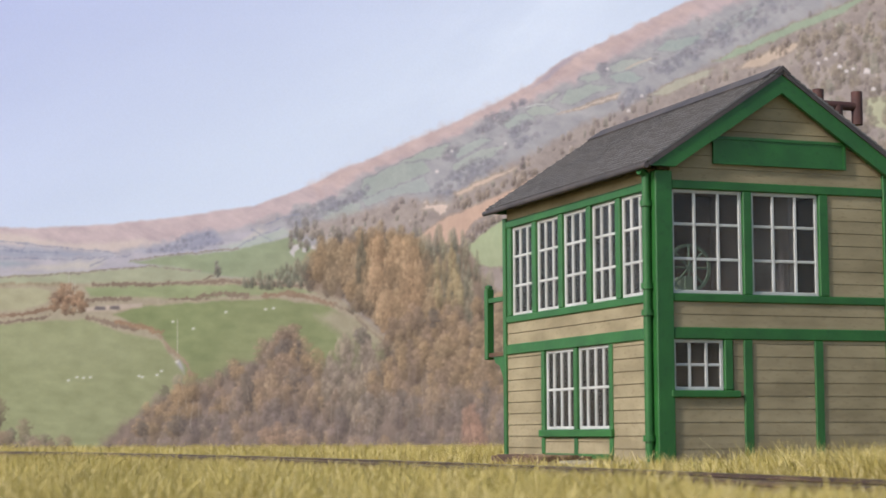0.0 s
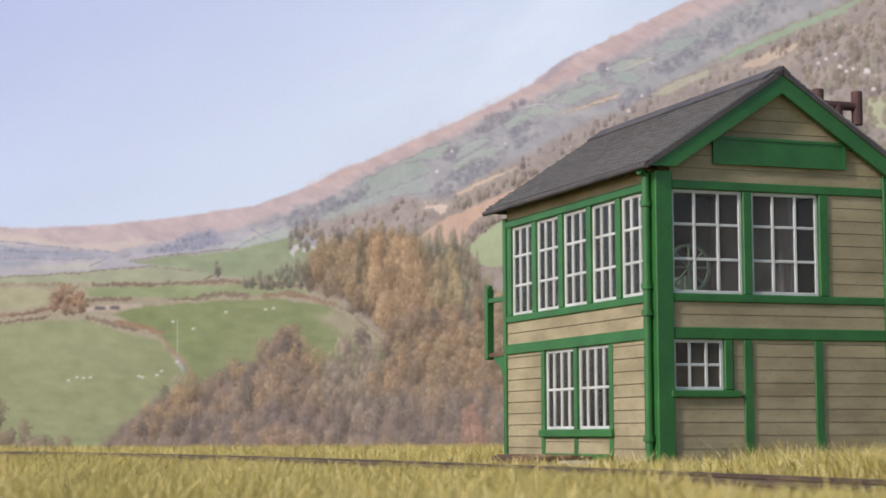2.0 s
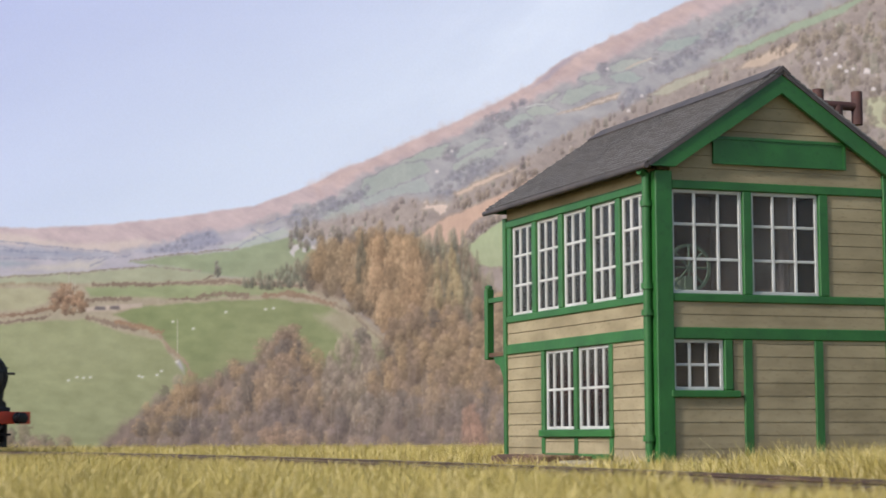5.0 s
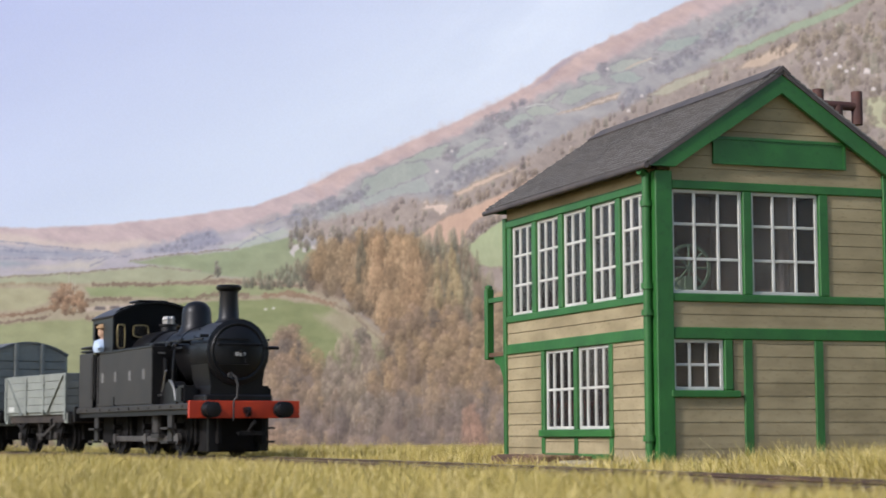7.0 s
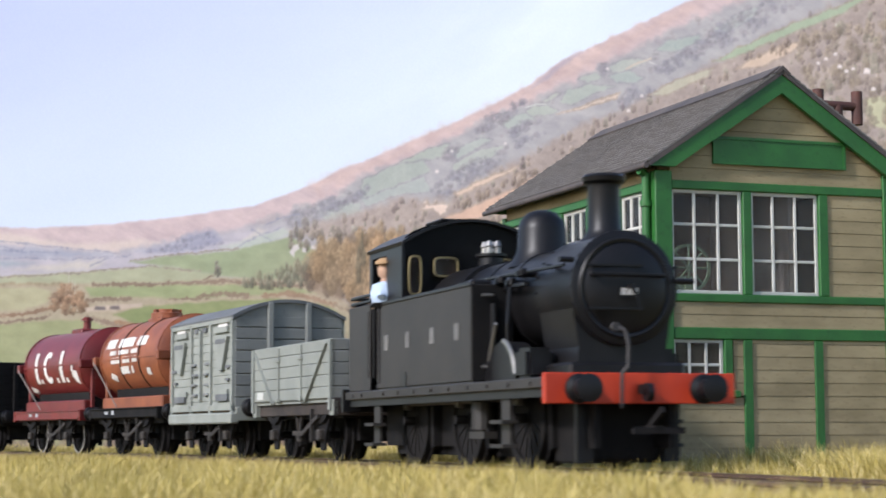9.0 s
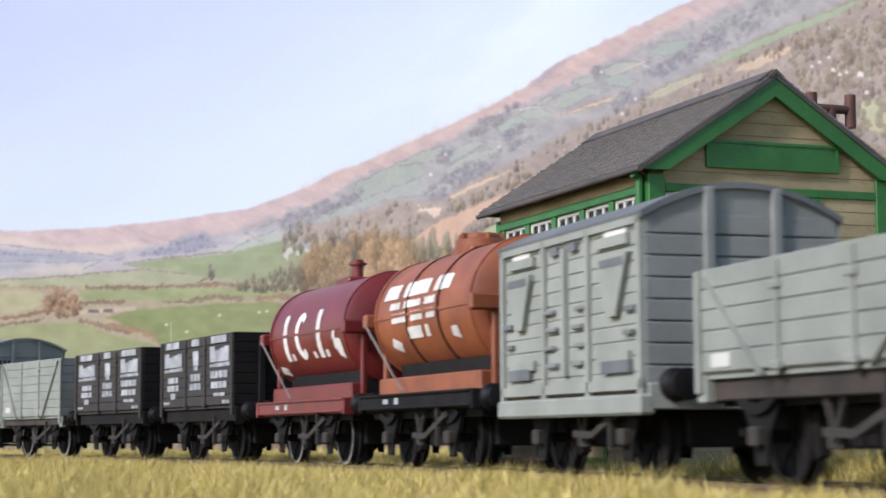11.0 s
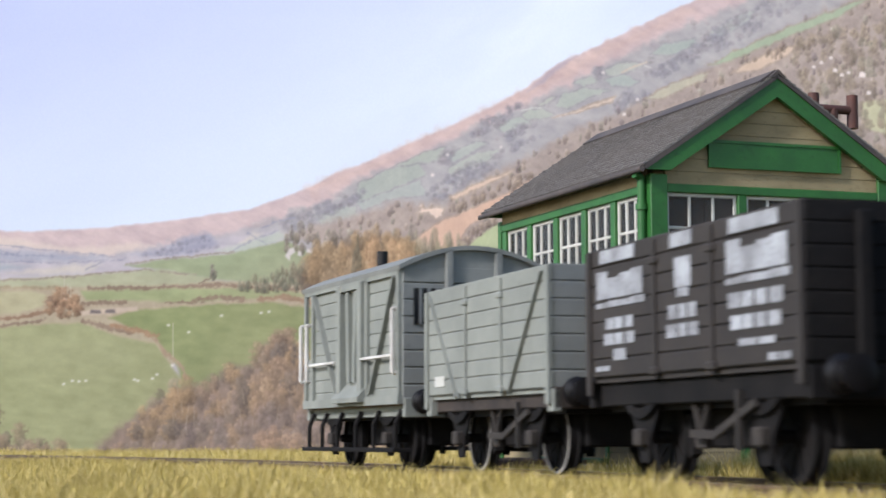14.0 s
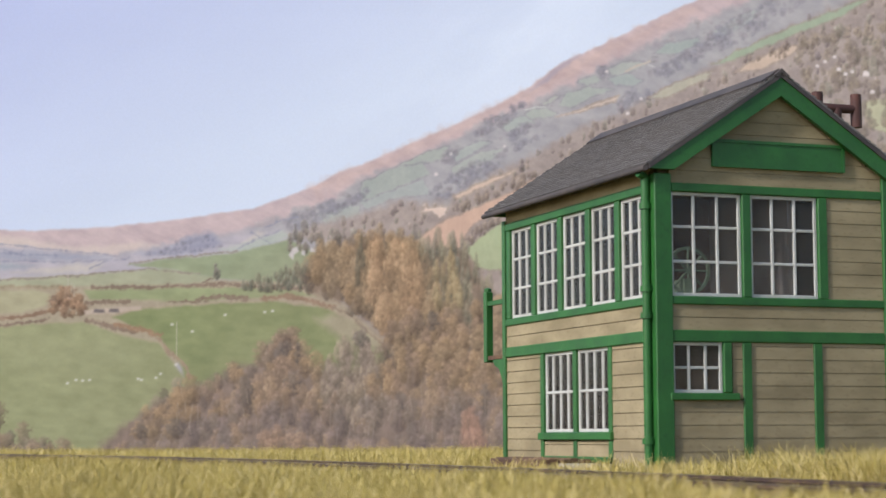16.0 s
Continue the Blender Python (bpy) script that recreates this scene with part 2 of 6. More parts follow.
def in_box(p, grow=0.1):
    r = p - np.array(BOX_AT)
    a, b = r[:, 0] * cos(BOX_TURN) + r[:, 1] * sin(BOX_TURN), -r[:, 0] * sin(BOX_TURN) + r[:, 1] * cos(BOX_TURN)
    return (a > -grow) & (a < BOX_W + grow) & (b > -grow) & (b < BOX_D + grow)


def by_box(p):
    """The trodden strip between the box and the rails."""
    r = p - np.array(BOX_AT)
    a, b = r[:, 0] * cos(BOX_TURN) + r[:, 1] * sin(BOX_TURN), -r[:, 0] * sin(BOX_TURN) + r[:, 1] * cos(BOX_TURN)
    return (a > -1.4) & (a < 0.0) & (b > 0.4) & (b < 6.8)


def grass():
    rng = np.random.default_rng(7)

    def field(n, y0, y1, spread):
        y = np.sqrt(rng.uniform(y0 * y0, y1 * y1, n))
        return np.stack([y * rng.uniform(-spread, spread, n), y], 1)
    p = np.concatenate([field(270000, 10, 26, 0.28), field(190000, 26, 48, 0.27), field(80000, 48, 84, 0.26)])
    # clumps: keep blades by a patchy noise
    keep = np.array([noise.noise((a * 1.3, b * 1.3, 3)) for a, b in p]) > rng.uniform(-1.1, 0.15, len(p))
    p = p[keep]
    d = off_track(p)
    edge = rng.uniform(-0.25, 0.25, len(p))
    p, d = p[(np.abs(d) > np.where(d > 0, 1.08, 1.25) + edge) & ~in_box(p)], d[(np.abs(d) > np.where(d > 0, 1.08, 1.25) + edge) & ~in_box(p)]
    p, d = p[~by_box(p)], d[~by_box(p)]
    fore = d > 0
    short = fore & (d < 2.3)
    blades("verge_grass", p[short], 0.08, 0.30, 0.0052, 1.1, rng, M_GRASS, "short dry grass along the rails")
    fore2 = fore & ~short
    blades("near_grass", p[fore2], 0.12, 0.38, 0.0050, 1.1, rng, M_GRASS, "dry straw-coloured static grass before the track")
    q = p[~fore]
    r = q - np.array(BOX_AT)
    gable = (r[:, 0] * -sin(BOX_TURN) + r[:, 1] * cos(BOX_TURN) < 0.3) & (r[:, 0] > 1.0)
    blades("far_grass", q[~gable], 0.16, 0.40, 0.0075, 1.0, rng, M_GRASS, "dry straw-coloured static grass behind the track")
    blades("tall_grass", q[gable], 0.24, 0.52, 0.0056, 1.0, rng, M_GRASS, "tall dry grass by the signal box wall")


grass()

# ---- the printed backdrop ----
FAR = 84.0
UNIT = FAR / FOCAL               # one unit of the print, full-size metres
BOARD = aim(0, 0) @ Matrix.Translation((0, 0, -FAR * K))


PRINT = 0.965


def lit(rgb):
    """Base colours of the print from its seen tones (an array of 0 to 255)."""
    c = np.clip(rgb, 0, 255) / 255
    return np.minimum(0.95, np.where(c > 0.04, ((c + 0.055) / 1.055) ** 2.4, c / 12.92) * PRINT)


class Print:
    """A raster of ink on the flat backdrop, painted from the sky down with soft, broken edges. Units: u to the right, v down."""

    def __init__(self, u0, u1, v0, v1, step, seed):
        self.us, self.vs = np.arange(u0, u1 + step, step), np.arange(v0, v1 + step, step)
        self.step, self.rng = step, np.random.default_rng(seed)
        self.U, self.V = np.meshgrid(self.us, self.vs)
        self.ink = np.zeros(self.U.shape + (3,))
        self.leaf, self.streak, self.blot = self.cloud(5, 5, 3), self.cloud(5, 13, 3), self.cloud(26, 18, 4)
        self.wob_u, self.wob_v = self.cloud(16, 16, 4) - 0.5, self.cloud(16, 16, 4) - 0.5

    def cloud(self, su, sv, octaves=3, turn=0.0):
        """Smooth random values about 0.5, with forms of su by sv."""
        a, b = cos(radians(turn)), sin(radians(turn))
        pu, pv = self.U * a + self.V * b, self.V * a - self.U * b
        total, amp, norm = 0, 1.0, 0
        for k in range(octaves):
            x, y = (pu - pu.min()) / su * 2 ** k, (pv - pv.min()) / sv * 2 ** k
            i, j = x.astype(int), y.astype(int)
            fx, fy = x - i, y - j
            fx, fy = fx * fx * (3 - 2 * fx), fy * fy * (3 - 2 * fy)
            g = self.rng.random((j.max() + 2, i.max() + 2))
            total = total + amp * ((g[j, i] * (1 - fx) + g[j, i + 1] * fx) * (1 - fy) + (g[j + 1, i] * (1 - fx) + g[j + 1, i + 1] * fx) * fy)
            norm += amp
            amp *= 0.55
        return total / norm

    def window(self, u0, u1, v0, v1):
        a, b = np.searchsorted(self.us, (u0, u1))
        c, d = np.searchsorted(self.vs, (v0, v1))
        return slice(c, d), slice(a, b)

    def lay(self, w, col, alpha):
        self.ink[w] += (col - self.ink[w]) * alpha[..., None]

    def gap(self, w, pts, wobble, closed):
        """Distance to a line of points, negative inside a closed one."""
        x, y = self.U[w] + wobble * self.wob_u[w], self.V[w] + wobble * self.wob_v[w]
        best, odd = np.full(x.shape, 1e9), np.zeros(x.shape, bool)
        for (ax, ay), (bx, by) in zip(pts, pts[1:] + pts[:1] if closed else pts[1:]):
            dx, dy = bx - ax, by - ay
            f = np.clip(((x - ax) * dx + (y - ay) * dy) / (dx * dx + dy * dy + 1e-9), 0, 1)
            best = np.minimum(best, np.hypot(x - ax - f * dx, y - ay - f * dy))
            if closed and ay != by:
                odd ^= ((ay > y) != (by > y)) & (x < dx * (y - ay) / dy + ax)
        return np.where(odd, -best, best)

    def tint(self, w, col, amp, grain):
        """A tone broken by coarse and fine variation, warmer where it is lighter."""
        q = (self.blot[w] - 0.5) * amp * 2.2 + (grain[w] - 0.5) * amp * 1.3
        return np.asarray(col, float) + q[..., None] * np.array((1.0, 0.92, 0.8))

    def fill(self, poly, col, soft=3.0, wobble=9.0, amp=12, alpha=1.0, grain=None):
        xs, ys = [p[0] for p in poly], [p[1] for p in poly]
        m = soft + wobble + 4
        w = self.window(min(xs) - m, max(xs) + m, min(ys) - m, max(ys) + m)
        d = self.gap(w, poly, wobble, True)
        self.lay(w, self.tint(w, col, amp, self.leaf if grain is None else grain), alpha * np.clip(0.5 - d / (2 * soft), 0, 1))

    def stroke(self, pts, width, col, alpha=0.9, wobble=7.0, rough=0.8, amp=14):
        xs, ys = [p[0] for p in pts], [p[1] for p in pts]
        m = width + wobble + 5
        w = self.window(min(xs) - m, max(xs) + m, min(ys) - m, max(ys) + m)
        d = self.gap(w, pts, wobble, False) / width + (self.leaf[w] - 0.5) * 2 * rough
        self.lay(w, self.tint(w, col, amp, self.leaf), alpha * np.clip((1.0 - d) * 1.6, 0, 1))

    def tree(self, u, v, wide, tall, col, kind, alpha=0.9, light=0.16):
        """One printed tree standing at (u, v): its broken crown, lighter above and to the left."""
        w = self.window(u - wide * 0.75, u + wide * 0.75, v - tall * 1.1, v + 3)
        if w[0].stop - w[0].start < 2 or w[1].stop - w[1].start < 2:
            return
        a, f = (self.U[w] - u) / (wide / 2), np.clip((v - self.V[w]) / tall, -0.2, 1.2)
        g = np.clip(f, 0.001, 0.999)
        if kind == "cone":
            half = 0.12 + 0.95 * (1 - g) ** 0.8
        elif kind == "plume":
            half = 1.5 * g ** 0.35 * (1 - g) ** 0.55 + 0.15
        else:
            half = np.sqrt(np.clip(1 - (1.9 * g - 0.9) ** 2, 0.02, 1))
        src = self.streak if kind != "round" else self.leaf
        du, dv = self.rng.integers(0, 60, 2)
        n = src[(w[0].start + dv) % 300:(w[0].start + dv) % 300 + a.shape[0], (w[1].start + du) % 600:(w[1].start + du) % 600 + a.shape[1]]
        if n.shape != a.shape:
            return
        q = self.leaf[w]
        edge = np.clip((1.0 - np.abs(a) / half) * 1.7 + (n - 0.5) * 3.4 + 0.25, 0, 1) * np.clip((1.03 - f) * 7, 0, 1) * np.clip((f + 0.12) * 6, 0, 1)
        tone = 0.88 + light * (f - 0.55) * 1.7 - light * 0.7 * a + 0.34 * (n - 0.56) + 0.3 * (q - 0.5)
        self.lay(w, np.asarray(col, float) * tone[..., None], alpha * edge)

    def wood(self, poly, n, wide, tall, tones, kinds, alpha=0.9, patch=0.0, light=0.24, jitter=0.18):
        """Trees scattered in an outline, the lower over the upper; tones follow a slow patchwork."""
        xs, ys = [p[0] for p in poly], [p[1] for p in poly]
        pu, pv = self.rng.uniform(min(xs), max(xs), n * 4), self.rng.uniform(min(ys), max(ys), n * 4)
        odd = np.zeros(n * 4, bool)
        for (ax, ay), (bx, by) in zip(poly, poly[1:] + poly[:1]):
            if ay != by:
                odd ^= ((ay > pv) != (by > pv)) & (pu < (bx - ax) * (pv - ay) / (by - ay) + ax)
        pu, pv = pu[odd][:n], pv[odd][:n]
        for k in np.argsort(pv):
            i = min(len(self.vs) - 1, max(0, int((pv[k] - self.vs[0]) / self.step)))
            j = min(len(self.us) - 1, max(0, int((pu[k] - self.us[0]) / self.step)))
            b = self.blot[i, j]
            if patch and b < patch + self.rng.normal(0, 0.05):
                continue
            q = 0.5 + (self.wob_u[i, j] * 0.9 + (b - 0.5) * 1.0) + self.rng.normal(0, jitter)
            col = np.asarray(tones[min(len(tones) - 1, max(0, int(q * len(tones))))]) * self.rng.uniform(0.94, 1.06)
            s = self.rng.uniform(0.65, 1.3)
            self.tree(pu[k], pv[k] + tall * 0.4, wide * s, tall * s * self.rng.uniform(0.85, 1.15), col, kinds[self.rng.integers(len(kinds))], alpha, light)

    def hang(self, name, parent, mat):
        """The inked sheet as one mesh with its colours on the points."""
        h, w = self.U.shape
        me = bpy.data.meshes.new(name)
        co = np.stack([(self.U - 784) * UNIT * K, (441 - self.V) * UNIT * K, np.full((h, w), 0.02 * K)], 2)
        i = np.arange(h * w).reshape(h, w)
        q = np.stack([i[1:, :-1], i[1:, 1:], i[:-1, 1:], i[:-1, :-1]], 2).reshape(-1)
        me.vertices.add(h * w)
        me.vertices.foreach_set("co", co.reshape(-1))
        me.loops.add(len(q))
        me.loops.foreach_set("vertex_index", q.astype(np.int32))
        me.polygons.add(len(q) // 4)
        me.polygons.foreach_set("loop_start", np.arange(0, len(q), 4, dtype=np.int32))
        me.update(calc_edges=True)
        att = me.color_attributes.new("ink", "FLOAT_COLOR", "POINT")
        att.data.foreach_set("color", np.concatenate([lit(self.ink), np.ones((h, w, 1))], 2).reshape(-1).astype(np.float32))
        me.materials.append(mat)
        ob = new(name, me)
        ob.parent = parent
        return ob


def ink_material():
    m = bpy.data.materials.new("printed_paper")
    m.use_nodes = True
    n, l = m.node_tree.nodes, m.node_tree.links
    b = n["Principled BSDF"]
    b.inputs["Roughness"].default_value, b.inputs["Specular IOR Level"].default_value = 0.95, 0.1
    att, tc, grain, mr, hs = n.new("ShaderNodeAttribute"), n.new("ShaderNodeTexCoord"), n.new("ShaderNodeTexNoise"), n.new("ShaderNodeMapRange"), n.new("ShaderNodeHueSaturation")
    att.attribute_name = "ink"
    grain.inputs["Scale"].default_value, grain.inputs["Detail"].default_value = 900, 3
    mr.inputs["To Min"].default_value, mr.inputs["To Max"].default_value = 0.95, 1.05
    l.new(tc.outputs["Object"], grain.inputs["Vector"]), l.new(grain.outputs[0], mr.inputs[0]), l.new(mr.outputs[0], hs.inputs["Value"])
    l.new(att.outputs["Color"], hs.inputs["Color"]), l.new(hs.outputs[0], b.inputs["Base Color"])
    return m


SKY_LOW, SKY_MID, SKY_HIGH = np.array((221, 227, 235.0)), np.array((207, 216, 233.0)), np.array((188, 196, 229.0))


def sky_tone(u, v):
    f = np.clip((-0.45 * (u - 784) + (441 - v) + 250) / 1050, 0, 1)[..., None]
    return np.where(f < 0.55, SKY_LOW + (SKY_MID - SKY_LOW) * f / 0.55, SKY_MID + (SKY_HIGH - SKY_MID) * (f - 0.55) / 0.45)


def backdrop():
    root = tagged(empty("backdrop", BOARD), "printed backdrop of autumn hills and sky behind the layout", "backdrop", kind="structure")
    p = Print(-70, 1660, -70, 862, 1.7, 11)
    p.ink[:] = sky_tone(p.U, p.V)
    # thin cloud that slants up behind the ridge
    band = np.clip(1 - np.abs(p.V + 0.62 * (p.U - 1000) + 20) / 300, 0, 1) * np.clip((p.U - 520) / 420, 0, 1)
    p.ink += ((p.cloud(260, 90, 4, -32) - 0.36) * 34 * band)[..., None] * np.array((1.0, 0.92, 0.7))
    p.ink += ((p.cloud(300, 120, 3, -20) - 0.5) * 7)[..., None]
    brow = [(-160, 402), (60, 404), (200, 397), (330, 382), (450, 364), (500, 346), (560, 325), (600, 301), (660, 279), (720, 253), (780, 228), (830, 205), (880, 182),
            (930, 155), (960, 133), (1000, 104), (1050, 82), (1150, 34), (1220, 2), (1400, -70), (1880, -240)]
    base = [(1880, 900), (-160, 900)]
    # the moor along the skyline
    p.fill(brow + base, (196, 176, 176), soft=2.2, wobble=5, amp=14, grain=p.cloud(30, 7, 3, 24))
    p.fill([(540, 330), (700, 262), (850, 196), (940, 150), (1000, 110), (1100, 62), (1220, 8), (1240, 14), (1120, 74), (1030, 122), (960, 160), (860, 204), (760, 252), (640, 306), (560, 344)], (202, 174, 164), soft=9, wobble=24, amp=16, alpha=0.5)
    p.fill([(940, 156), (965, 134), (1000, 106), (1030, 92), (1010, 106), (970, 138)], (170, 160, 172), soft=4, wobble=5, amp=8, alpha=0.8)
    low = [(-160, 436), (200, 446), (300, 428), (440, 402), (500, 380), (550, 364), (600, 338), (650, 310), (700, 290), (750, 268), (800, 244), (850, 216), (900, 196), (960, 172), (1000, 151), (1030, 135), (1060, 116), (1120, 90), (1200, 50), (1300, 4), (1880, -200)]
    p.fill(low + base, (168, 164, 165), soft=6, wobble=24, amp=13, grain=p.cloud(16, 6, 3, 22))
    p.wood(low[3:-1] + [(1300, 40), (1000, 190), (800, 280), (640, 352), (470, 410)], 420, 12, 7, ((166, 156, 164), (174, 164, 166), (182, 170, 168), (164, 162, 160)), ("round",), alpha=0.4, patch=0.5, light=0.05)
    haze_hedge = (150, 145, 150)
    for col, poly in (((166, 173, 162), [(640, 318), (700, 292), (752, 280), (760, 306), (700, 330), (640, 352)]), ((172, 178, 166), [(700, 290), (760, 262), (800, 252), (790, 280), (752, 284)]),
                      ((168, 174, 168), [(640, 352), (700, 330), (752, 312), (762, 340), (700, 348), (650, 366)]), ((184, 176, 166), [(822, 262), (842, 254), (846, 262), (826, 272)]),
                      ((170, 176, 168), [(800, 266), (850, 244), (872, 248), (840, 266), (806, 284)]), ((174, 178, 168), [(800, 290), (850, 264), (900, 258), (870, 280), (800, 304)]),
                      ((168, 175, 166), [(884, 220), (900, 206), (935, 200), (952, 214), (900, 228)]), ((172, 178, 166), [(930, 196), (945, 186), (968, 186), (990, 196), (975, 204), (940, 206)]),
                      ((176, 178, 166), [(955, 184), (985, 162), (994, 166), (970, 182)]), ((170, 177, 166), [(1004, 160), (1040, 148), (1092, 152), (1060, 164), (1010, 186), (990, 184)]),
                      ((174, 178, 168), [(1078, 116), (1100, 106), (1140, 102), (1150, 106), (1120, 122), (1082, 130)]), ((164, 173, 166), [(1076, 134), (1110, 124), (1142, 138), (1120, 148), (1092, 148)]),
                      ((168, 174, 165), [(1020, 140), (1054, 128), (1070, 136), (1040, 148)]), ((170, 174, 166), [(560, 376), (600, 362), (640, 356), (640, 376), (580, 392)]),
                      ((162, 172, 164), [(1158, 92), (1180, 72), (1240, 60), (1240, 70), (1200, 92)]), ((164, 168, 164), [(1260, 52), (1310, 22), (1350, 8), (1330, 36), (1270, 66)])):
        p.fill(poly, col, soft=2.5, wobble=8, amp=7)
        p.stroke(poly + poly[:1], 1.7, haze_hedge, alpha=0.65, wobble=8, rough=1.1)
    p.stroke([(1108, 122), (1128, 112), (1152, 104)], 2.4, (206, 186, 164), wobble=2, rough=0.5)
    p.stroke([(1150, 110), (1176, 122)], 1.6, (210, 204, 202), wobble=2, rough=0.4)
    p.stroke([(930, 190), (950, 185), (966, 185)], 1.4, (206, 206, 200), wobble=2, rough=0.5)
    for poly, n in (([(505, 398), (520, 374), (560, 366), (590, 350), (606, 368), (560, 392), (530, 404)], 90), ([(840, 236), (862, 208), (900, 186), (930, 176), (926, 196), (870, 232)], 70), ([(760, 338), (790, 316), (830, 300), (890, 282), (880, 300), (810, 338), (780, 352)], 90),
                    ([(780, 282), (792, 262), (812, 262), (800, 284)], 26), ([(900, 230), (930, 216), (960, 214), (910, 244)], 34), ([(1056, 128), (1062, 112), (1074, 116), (1072, 134)], 24), ([(1150, 128), (1200, 96), (1260, 60), (1300, 50), (1240, 100), (1180, 130)], 130),
                    ([(1240, 60), (1340, 6), (1400, -20), (1460, -30), (1380, 34), (1280, 86)], 130), ([(1086, 190), (1100, 164), (1140, 152), (1168, 160), (1130, 186), (1104, 200)], 60), ([(600, 358), (650, 332), (662, 336), (612, 366)], 34), ([(780, 316), (840, 282), (900, 258), (960, 226), (970, 232), (890, 276), (800, 322)], 110)):
        p.wood(poly, n, 11, 9, ((152, 150, 160), (150, 148, 157), (156, 150, 156), (164, 156, 158)), ("round", "plume"), alpha=0.42, light=0.03)
    p.fill(low + base, (172, 167, 171), soft=6, wobble=24, amp=10, alpha=0.28)
    # the wooded lower slope
    wood = [(500, 416), (560, 396), (640, 372), (700, 354), (790, 350), (850, 316), (900, 290), (1000, 238), (1060, 208), (1130, 178), (1200, 146), (1250, 120), (1300, 92), (1400, 44), (1500, 0), (1760, -90), (1760, 520), (900, 540), (700, 430)]
    p.fill(wood, (166, 152, 145), soft=8, wobble=20, amp=15)
    p.wood(wood, 1500, 9, 14, ((146, 134, 136), (156, 142, 138), (166, 150, 142), (176, 160, 148), (166, 160, 146), (184, 166, 152)), ("round", "plume", "plume"), alpha=0.6, patch=0.40)
    for col, poly in (((204, 172, 153), [(735, 424), (760, 402), (800, 380), (850, 360), (900, 338), (945, 312), (990, 292), (985, 326), (885, 366), (836, 396), (815, 436), (740, 436)]),
                      ((206, 182, 164), [(803, 343), (850, 319), (916, 295), (908, 303), (860, 326), (812, 348)]),
                      ((218, 196, 182), [(742, 372), (756, 362), (794, 360), (790, 376), (778, 380), (766, 370)]),
                      ((204, 184, 168), [(985, 202), (1040, 184), (1098, 163), (1090, 174), (1030, 194)]),
                      ((172, 180, 144), [(826, 438), (850, 414), (886, 390), (960, 380), (960, 480), (845, 470)]),
                      ((182, 175, 158), [(1150, 168), (1200, 140), (1262, 122), (1250, 138), (1180, 168)]),
                      ((160, 170, 148), [(1262, 110), (1300, 88), (1400, 44), (1500, 4), (1560, -14), (1480, 28), (1380, 68), (1300, 104)]),
                      ((202, 180, 162), [(1300, 124), (1340, 100), (1380, 80), (1426, 74), (1400, 92), (1350, 118)]),
                      ((184, 180, 152), [(1530, 176), (1600, 166), (1600, 240), (1540, 222)])):
        p.fill(poly, col, soft=2.5, wobble=7, amp=8, grain=p.streak)
        p.stroke(poly + poly[:1], 2.0, (158, 143, 132), alpha=0.5, wobble=8, rough=1.2)
    for poly, n in (([(800, 366), (860, 336), (916, 308), (930, 314), (880, 342), (820, 370)], 46), ([(816, 428), (846, 396), (884, 378), (890, 386), (850, 412), (826, 436)], 50), ([(900, 330), (930, 306), (960, 296), (950, 306), (910, 336)], 30), ([(1290, 110), (1400, 72), (1568, 30), (1568, 40), (1400, 92)], 50)):
        p.wood(poly, n, 8, 13, ((150, 134, 126), (160, 144, 132), (168, 150, 136)), ("round", "plume"), alpha=0.55)
    p.wood([(1400, 70), (1568, 30), (1640, 40), (1640, 300), (1568, 300), (1430, 150)], 240, 13, 19, ((144, 132, 122), (154, 140, 128), (162, 148, 132), (172, 156, 138), (150, 146, 128)), ("plume", "round"), alpha=0.5, light=0.12)
    pale = (222, 210, 206)
    for u, v, r in ((1462, 104, 3), (1486, 118, 4), (1498, 126, 4), (1510, 122, 3), (1534, 126, 6), (1545, 158, 4), (1478, 96, 3), (1448, 112, 3), (773, 304, 3), (1075, 122, 2.6), (1136, 170, 3), (1112, 196, 3), (800, 268, 2), (894, 254, 2)):
        p.fill([(u - r, v + r * 0.7), (u - r * 0.8, v - r * 0.6), (u, v - r), (u + r, v - r * 0.4), (u + r * 0.9, v + r * 0.8)], pale, soft=1.6, wobble=2, amp=8)
    # the far valley
    p.fill([(-160, 424), (0, 424), (60, 430), (200, 446), (300, 428), (440, 402), (500, 400), (520, 420), (510, 480), (200, 510), (-160, 530)], (180, 173, 180), soft=8, wobble=14, amp=12, grain=p.cloud(40, 6, 3, 4))
    for col, poly in (((206, 190, 182), [(-60, 412), (30, 416), (110, 430), (160, 432), (240, 424), (280, 430), (190, 446), (60, 434), (-60, 426)]), ((164, 168, 176), [(-60, 466), (20, 460), (60, 466), (-60, 478)]),
                      ((192, 184, 178), [(20, 478), (110, 466), (190, 458), (170, 474), (90, 480)]), ((194, 186, 180), [(432, 424), (458, 404), (472, 408), (450, 428)]), ((178, 182, 174), [(390, 440), (440, 424), (500, 404), (520, 414), (440, 440)]),
                      ((166, 166, 178), [(-60, 436), (40, 440), (130, 446), (200, 450), (120, 456), (-60, 452)])):
        p.fill(poly, col, soft=4, wobble=10, amp=8)
